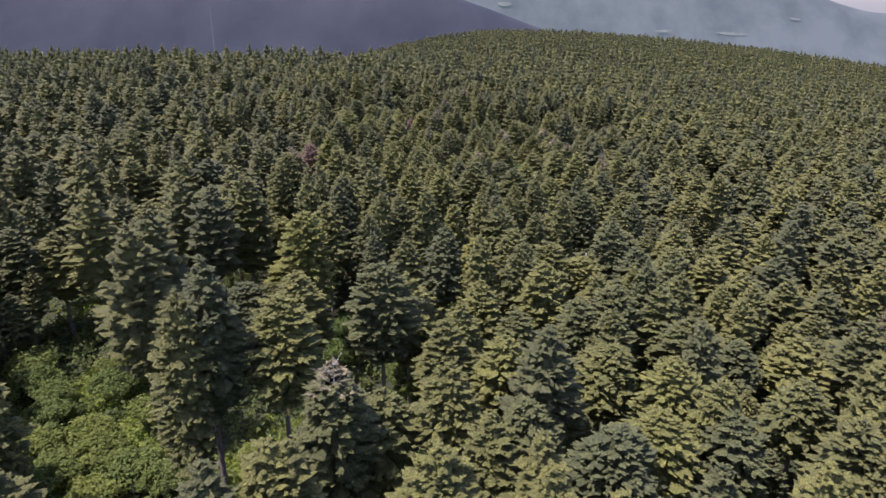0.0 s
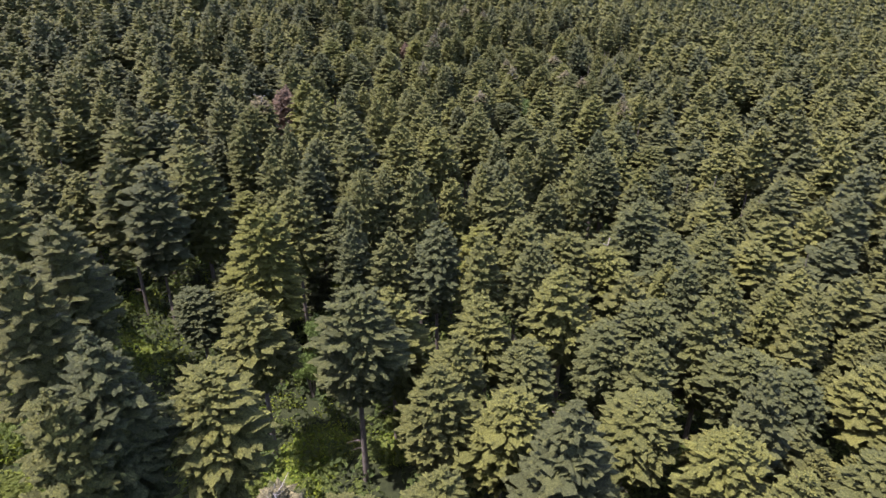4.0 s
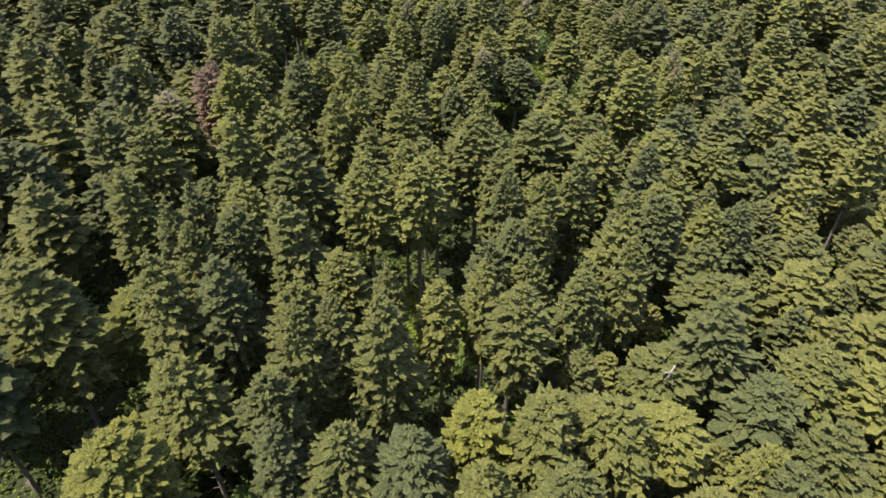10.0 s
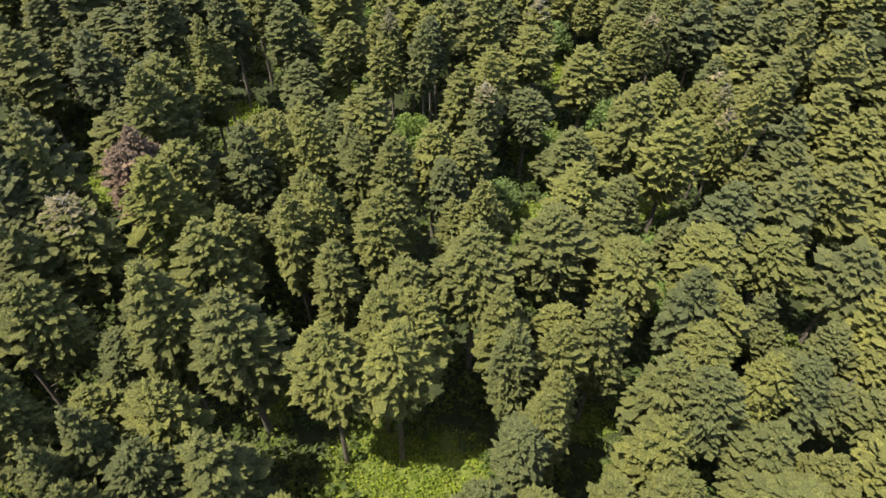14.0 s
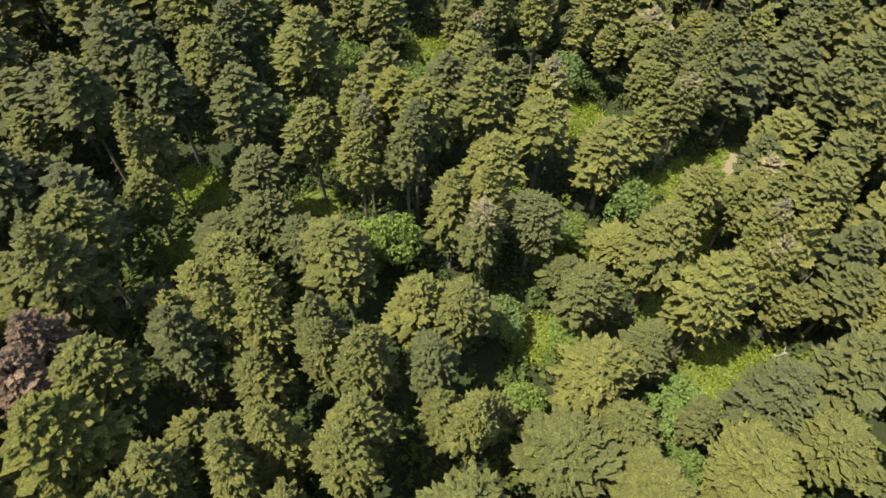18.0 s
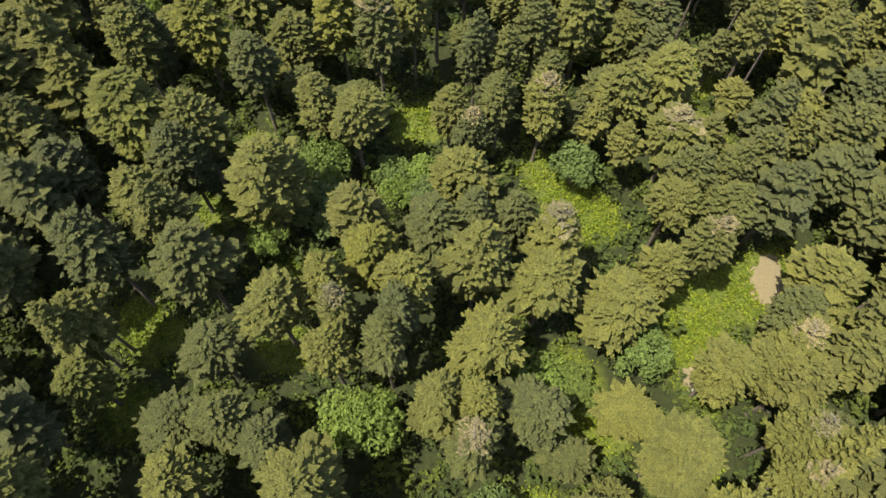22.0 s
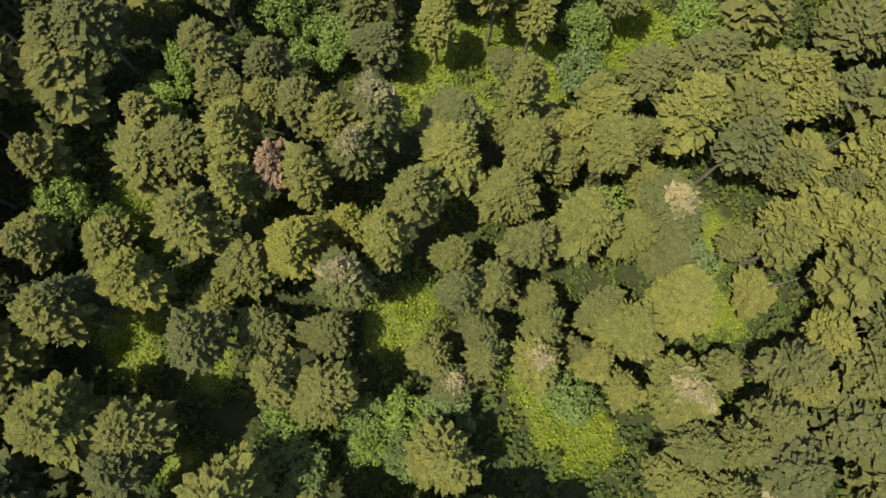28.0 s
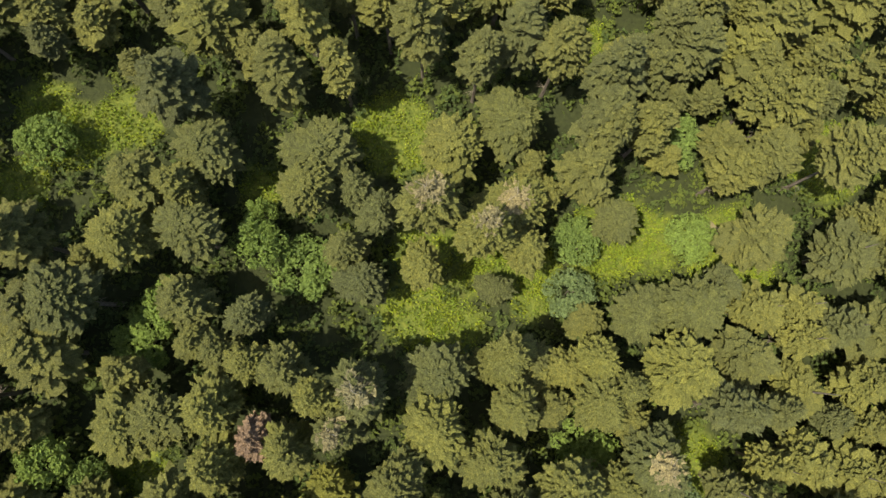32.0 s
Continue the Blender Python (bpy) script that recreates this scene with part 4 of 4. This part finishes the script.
SIGHT_LINES += [(11.8, 180.8, 4.8), (17.6, 173.9, 4.8), (21.3, 170.4, 4.8), (-23.1, 179.6, 4.8), (-18.1, 191.5, 4.8), (-10.0, 184.5, 4.8), (41.4, 187.5, 4.8), (32.4, 176.2, 4.8), (-21.3, 171.5, 4.8), (22.1, 185.7, 4.8), (18.3, 168.6, 4.8), (14.2, 155.9, 4.8), (33.0, 152.5, 4.8), (-9.1, 170.6, 4.8), (-35.5, 157.3, 4.8), (-22.1, 164.0, 4.8), (28.7, 161.1, 4.8), (38.4, 152.3, 4.8), (-1.2, 117.0, 4.8), (2.9, 116.2, 4.8), (-3.9, 117.9, 4.8), (-11.2, 122.2, 4.8), (30.8, 165.3, 4.8), (17.0, 122.4, 4.8), (26.6, 111.1, 4.8), (5.8, 126.9, 4.8), (-33.5, 86.4, 4.8), (-33.1, 78.7, 4.8), (-9.9, 67.4, 4.8), (-12.0, 63.5, 4.8)]
SIGHT_LINES += [(-28.0, 37.0, 4.5), (-24.5, 41.0, 6.0), (-28.0, 47.0, 4.5), (-3.3, 68.2, 4.8), (-28.9, 77.5, 4.8), (-35.4, 62.0, 4.8), (-33.1, 50.4, 4.8), (-29.5, 55.0, 4.8), (-2.4, 64.2, 4.8), (12.0, 69.4, 4.8), (1.5, 99.2, 4.8), (-16.2, 50.4, 4.8), (-15.7, 56.4, 4.8), (-20.1, 50.7, 4.8), (35.9, 178.6, 4.8), (40.2, 184.9, 4.8), (43.7, 189.0, 4.8), (33.3, 174.0, 4.8)]


# ---- ground ----
def grid_axis(parts):
    return np.concatenate([np.arange(a, b, s) for a, b, s in parts])


gx = grid_axis([(-4000, -400, 200), (-400, -100, 20), (-100, -70, 5), (-70, 80, 2), (80, 100, 5), (100, 400, 20), (400, 4001, 200)])
gy = grid_axis([(-400, 0, 40), (0, 40, 5), (40, 290, 2), (290, 300, 5), (300, 1300, 20), (1300, 4801, 250)])
GX, GY = np.meshgrid(gx, gy)
gv = np.stack([GX, GY, ground_z(GX, GY)], -1).reshape(-1, 3)
idx = np.arange(len(gx) * len(gy)).reshape(len(gy), len(gx))
q = np.stack([idx[:-1, :-1], idx[:-1, 1:], idx[1:, 1:], idx[1:, :-1]], -1).reshape(-1, 4)
gt = np.concatenate([q[:, [0, 1, 2]], q[:, [0, 2, 3]]])
# gaps get the bright green floor, the rest the shade-darkened litter
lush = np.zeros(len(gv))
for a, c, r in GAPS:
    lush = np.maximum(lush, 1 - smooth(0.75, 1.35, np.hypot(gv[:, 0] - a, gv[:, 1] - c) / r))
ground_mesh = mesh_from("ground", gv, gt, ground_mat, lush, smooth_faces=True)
# low and distant land gets the valley colour with its emitted haze
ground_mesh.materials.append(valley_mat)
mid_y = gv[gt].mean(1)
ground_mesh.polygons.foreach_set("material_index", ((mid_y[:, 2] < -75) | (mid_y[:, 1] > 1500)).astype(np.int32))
ground = tagged(new("ground", ground_mesh), "grassy forest floor with green undergrowth and shade-darkened litter", "ground", kind="structure")


# ---- the woods all round, too many to count ----
rng = np.random.default_rng(7)


def scatter(x0, x1, y0, y1, gap, keep):
    """Places on a shaken grid that keep() allows."""
    xs, ys = np.meshgrid(np.arange(x0, x1, gap), np.arange(y0, y1, gap * 0.9))
    xs = xs + gap * 0.5 * (np.arange(xs.shape[0]) % 2)[:, None]
    p = np.stack([xs.ravel(), ys.ravel()], -1) + rng.uniform(-0.46, 0.46, (xs.size, 2)) * gap
    return p[keep(p[:, 0], p[:, 1])]


def free(x, y, room=2.7):
    ok = np.ones(len(x), bool)
    for a, b, r in STAND:
        ok &= (x - a) ** 2 + (y - b) ** 2 > (r + room) ** 2
    for a, b, r in GAPS:
        ok &= (x - a) ** 2 + (y - b) ** 2 > (r + 1.4) ** 2
    # filler firs stay off the camera's sight lines and the bush patches
    for a, b, r in SIGHT_LINES + [(-47, 70, 5), (-44, 77, 5), (-42, 63, 6), (-35, 67, 5), (-30, 60, 5)]:
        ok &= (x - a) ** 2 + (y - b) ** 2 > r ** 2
    return ok


def broad(p):
    """Height and width scales of broad-crowned firs."""
    return np.stack([rng.normal(1.08, 0.13, len(p)).clip(0.72, 1.35), rng.uniform(0.95, 1.30, len(p))], -1)


def woods(name, p, models, label, size=None):
    """One object of many firs: models is a list of (verts, tris); size gives height and width scales."""
    pick = rng.integers(0, len(models), len(p))
    if size is None:
        size = np.stack([rng.normal(1.10, 0.12, len(p)).clip(0.72, 1.35), rng.uniform(0.80, 1.12, len(p))], -1)
    pieces, tones = [], []
    for k, (v, t) in enumerate(models):
        xy, s = p[pick == k], size[pick == k]
        if len(xy):
            pieces.append(placed(v, t, xy, ground_z(xy[:, 0], xy[:, 1]), rng.uniform(0, 6.28, len(xy)), s[:, 1], s[:, 0]))
            tones.append(np.repeat(rng.uniform(0, 1, len(xy)), len(v)))
    v, t = join(pieces)
    return tagged(new(name, mesh_from(name, v, t, fir_needles_woods, np.concatenate(tones), smooth_faces=True)), label, "woods", kind="stuff")


inside = lambda x, y: (np.abs(x) < 16 + 0.74 * y)
near = scatter(-66, 66, 20, 310, 6.4, lambda x, y: inside(x, y) & free(x, y))
for a, b in near:
    STAND.append((a, b, 2.9))
sides = scatter(-60, 70, 60, 300, 4.4, lambda x, y: (x > 15) & inside(x, y) & free(x, y, 1.0))
sides = np.concatenate([sides, scatter(-60, -15, 60, 300, 6.0, lambda x, y: inside(x, y) & free(x, y, 1.0))])
mid = scatter(-280, 280, 20, 350, 7.4, lambda x, y: inside(x, y) & ((np.abs(x) > 66) | (y > 310)) & free(x, y))
close = (np.abs(mid[:, 0]) < 125) & (mid[:, 1] < 240)
far1 = scatter(-460, 460, 350, 580, 8.8, lambda x, y: inside(x, y) & (ground_z(x, y) > -85))
far2 = scatter(-900, 1050, 580, 1400, 12.0, lambda x, y: inside(x, y) & (ground_z(x, y) > -85))
detailed = [fir_crown(100 + i, foot=0.33 + 0.05 * (i % 4), levels=16, per=15, along=2, rows=2, size=0.38, body=6) for i in range(6)]
SIDE = np.array(SIDE)
woods("fir_woods", SIDE[:, :2], detailed, "firs at the sides of the stand", SIDE[:, 2:])
woods("fir_woods", near, detailed, "dense green fir woods around the gaps")
woods("fir_woods", sides, detailed, "lower firs filling the gaps between taller ones", np.stack([rng.uniform(0.55, 0.85, len(sides)), rng.uniform(0.58, 0.82, len(sides))], -1))
woods("fir_woods", mid[close], [fir_crown(110 + i, foot=0.36, levels=14, per=13, along=2, rows=2, size=0.42, body=5) for i in range(5)], "dense green fir woods beside the plateau", broad(mid[close]))
woods("fir_woods", mid[~close], [fir_crown(120 + i, foot=0.36, levels=12, per=9, along=1, rows=2, size=0.50, droop=1.5, body=5) for i in range(5)], "dense green fir woods on the plateau", broad(mid[~close]))
woods("fir_woods", far1, [fir_crown(140 + i, foot=0.36, levels=6, per=7, along=0, rows=2, droop=1.8, body=4) for i in range(4)], "dense green fir woods farther off", broad(far1))
woods("fir_woods", far2, [fir_crown(160 + i, levels=3, per=5, along=0, rows=2, droop=2.0, body=3) for i in range(3)], "distant fir woods on the ridge", broad(far2) * 1.08)
outer = scatter(-260, 260, -120, 350, 7.4, lambda x, y: ~inside(x, y) & (np.abs(x) < 250))
woods("fir_woods", outer, [fir_crown(180 + i, foot=0.30, levels=5, per=6, along=0, rows=2, droop=1.5, body=5) for i in range(3)], "dense green fir woods beside the stand", broad(outer))
p = np.concatenate([near, SIDE[:, :2]])
tv, tt = fir_trunk(50, sides=5)
v, t = placed(tv, tt, p, ground_z(p[:, 0], p[:, 1]), rng.uniform(0, 6, len(p)), np.ones(len(p)), np.full(len(p), 0.92))
tagged(new("fir_trunks", mesh_from("fir_trunks", v, t, bark)), "grey-brown fir trunks in the woods", "woods", kind="stuff")

# ---- bare earth, logs and snags ----
EARTH = [(48.4, 190.8, 2.5, 4.5), (36.4, 178.0, 2.0, 1.9), (45.6, 157.5, 1.6, 2.6), (46.5, 254.6, 2.0, 1.3)]
for a, c, rx, ry in EARTH:
    k = np.arange(28) * 2 * math.pi / 28
    q = 1 + 0.18 * np.sin(3 * k + a) + 0.10 * np.sin(7 * k + c)
    pts = [(a, c)] + [(a + rx * m * w * math.cos(j), c + ry * m * w * math.sin(j)) for m in (0.55, 1.0) for j, w in zip(k, q)]
    v = np.array([(x, y, float(ground_z(x, y)) + (0.16 if i <= 28 else 0.03)) for i, (x, y) in enumerate(pts)])
    t = [(0, i + 1, (i + 1) % 28 + 1) for i in range(28)]
    for i in range(28):
        j = (i + 1) % 28
        t += [(1 + i, 29 + i, 29 + j), (1 + i, 29 + j, 1 + j)]
    tagged(new("bare_earth", mesh_from("bare_earth", v, np.array(t), earth_mat, smooth_faces=True)), "pale sandy bare earth in the clearing", "ground", kind="structure")


def fallen_log(x0, y0, x1, y1, r, lift=0.0):
    """A bleached trunk lying on the ground, its far end raised by lift, with broken branch stubs."""
    g = np.random.default_rng(int(abs(x0) * 10 + y0))
    a, e = Vector((x0, y0, float(ground_z(x0, y0)) + r * 0.8)), Vector((x1, y1, float(ground_z(x1, y1)) + r * 0.8 + lift))
    log = tagged(new("fallen_log"), "bleached grey fallen log lying in the clearing", "log", "fallen logs")
    pts = [a.lerp(e, s) + Vector((g.normal(0, 0.04), g.normal(0, 0.04), 0)) for s in (0, 0.3, 0.65, 1)]
    part = new("log_trunk", mesh_from("log_trunk", *tube(pts, [r, r * 0.9, r * 0.75, r * 0.5], 9), log_wood, smooth_faces=True))
    part.parent = log
    for k in range(4):
        p = a.lerp(e, g.uniform(0.3, 0.95))
        d = Vector((g.normal(0, 1), g.normal(0, 1), 0.7)).normalized() * g.uniform(0.5, 1.3)
        stub = new("branch_stub", mesh_from("branch_stub", *tube([p, p + d * 0.5, p + d], [r * 0.28, r * 0.2, 0.02], 5), log_wood))
        stub.parent = log


fallen_log(39.5, 182.8, 42.3, 184.1, 0.22)
fallen_log(34.0, 176.0, 39.2, 177.6, 0.20)
fallen_log(50.8, 191.3, 54.0, 192.3, 0.16)
fallen_log(50.0, 189.7, 52.8, 188.7, 0.20)
fallen_log(57.6, 184.3, 62.8, 185.8, 0.22)
fallen_log(45.0, 161.2, 47.6, 161.9, 0.24)
fallen_log(-42.1, 91.4, -47.5, 98.0, 0.24, 1.5)
fallen_log(-30.5, 113.8, -33.6, 119.6, 0.20, 1.0)


def dead_snag(x0, y0, x1, y1, top, r=0.2):
    """A dead leaning trunk, bleached, its broken end top metres high over sea level, with bare branch stubs."""
    g = np.random.default_rng(int(abs(x0) * 7 + y0))
    a, e = Vector((x0, y0, float(ground_z(x0, y0)) - 0.3)), Vector((x1, y1, top))
    snag = tagged(new("dead_snag"), "bleached dead tree trunk leaning among green firs", "dead tree", "dead snags")
    pts = [a.lerp(e, s) + Vector((g.normal(0, 0.08), g.normal(0, 0.08), 0)) for s in (0, 0.25, 0.5, 0.75, 1)]
    part = new("snag_trunk", mesh_from("snag_trunk", *tube(pts, [r * 1.2, r, r * 0.85, r * 0.65, r * 0.35], 8), log_wood, smooth_faces=True))
    part.parent = snag
    for k in range(9):
        p = a.lerp(e, g.uniform(0.45, 0.98))
        d = Vector((g.normal(0, 1), g.normal(0, 1), 0.5)).normalized() * g.uniform(0.6, 1.8)
        stub = new("branch_stub", mesh_from("branch_stub", *tube([p, p + d * 0.5, p + d + Vector((0, 0, -0.1))], [r * 0.26, r * 0.18, 0.015], 4), log_wood))
        stub.parent = snag


dead_snag(30.4, 148.9, 35.3, 149.2, 11.0)
dead_snag(21.8, 108.4, 23.8, 104.5, 14.2)
dead_snag(15.3, 237.6, 16.7, 235.6, 11.3)


def brush_pile(x, y, wide):
    """A heap of dry grey branches on the ground."""
    g = np.random.default_rng(int(x + y))
    pile = tagged(new("brush_pile"), "heap of dry bleached branches lying in the clearing", "branches")
    for k in range(16):
        a, ln = g.uniform(0, 3.14), g.uniform(0.8, 1.5) * wide
        c = Vector((x + g.normal(0, 0.35) * wide, y + g.normal(0, 0.3) * wide, float(ground_z(x, y)) + 0.15 + 0.04 * k))
        d = Vector((math.cos(a), math.sin(a), g.normal(0, 0.12))) * ln * 0.5
        stick = new("branch", mesh_from("branch", *tube([c - d, c + Vector((0, 0, 0.08)), c + d], [0.07, 0.055, 0.02], 5), log_wood))
        stick.parent = pile


brush_pile(37.6, 178.9, 2.2)
brush_pile(46.6, 184.8, 1.6)

# ---- low bushes under the firs ----
p = scatter(-62, 72, 45, 292, 2.5, lambda x, y: (np.sin(x * 0.31) * np.sin(y * 0.27 + 1) > -0.85) & inside(x, y - 10))
for a, b, r in GAPS:
    p = p[np.hypot(p[:, 0] - a, p[:, 1] - b) > r * (0.7 if b < 140 else 1.0)]
for a, c, rx, ry in EARTH:
    p = p[np.hypot(p[:, 0] - a, p[:, 1] - c) > max(rx, ry) + 1]
lows = [bush_crown(90 + i, h=3.0, r=1.6, lobes=6, leaves=6, size=0.36) for i in range(3)]
pieces, tones = [], []
pick = rng.integers(0, 3, len(p))
for k, (v, t) in enumerate(lows):
    q = p[pick == k]
    pieces.append(placed(v, t, q, ground_z(q[:, 0], q[:, 1]) - 0.7, rng.uniform(0, 6.28, len(q)), rng.uniform(0.7, 1.3, len(q)), rng.uniform(0.5, 1.2, len(q))))
    tones.append(np.repeat(rng.uniform(0, 0.8, len(q)), len(v)))
v, t = join(pieces)
tagged(new("low_bushes", mesh_from("low_bushes", v, t, low_leaves, np.concatenate(tones))), "low green bushes and saplings under the firs", "undergrowth", kind="stuff")

# ---- green undergrowth in the gaps ----
places = []
for a, b, r in GAPS:
    n = int(10 * r * r)
    q, w = np.sqrt(rng.uniform(0, 1, n)) * (r + 0.8), rng.uniform(0, 6.28, n)
    places.append(np.stack([a + q * np.cos(w), b + q * np.sin(w)], -1))
places.append(np.stack([rng.uniform(-75, -12, 3600), rng.uniform(52, 135, 3600)], -1))
p = np.concatenate(places)
for a, c, rx, ry in EARTH:
    p = p[((p[:, 0] - a) / rx) ** 2 + ((p[:, 1] - c) / ry) ** 2 > 1]
tuft_v, tuft_t = bush_crown(77, h=1.1, r=0.6, lobes=4, leaves=3, size=0.32)
tuft_v = tuft_v * (0.5, 0.5, 0.45)
v, t = placed(tuft_v, tuft_t, p, ground_z(p[:, 0], p[:, 1]), rng.uniform(0, 6.28, len(p)), rng.uniform(0.7, 1.5, len(p)), rng.uniform(0.4, 1.6, len(p)))
tagged(new("undergrowth", mesh_from("undergrowth", v, t, undergrowth_leaves, np.repeat(rng.uniform(0, 1, len(p)), len(tuft_v)))), "bright yellow-green ferns and brambles in the gaps", "undergrowth", kind="stuff")
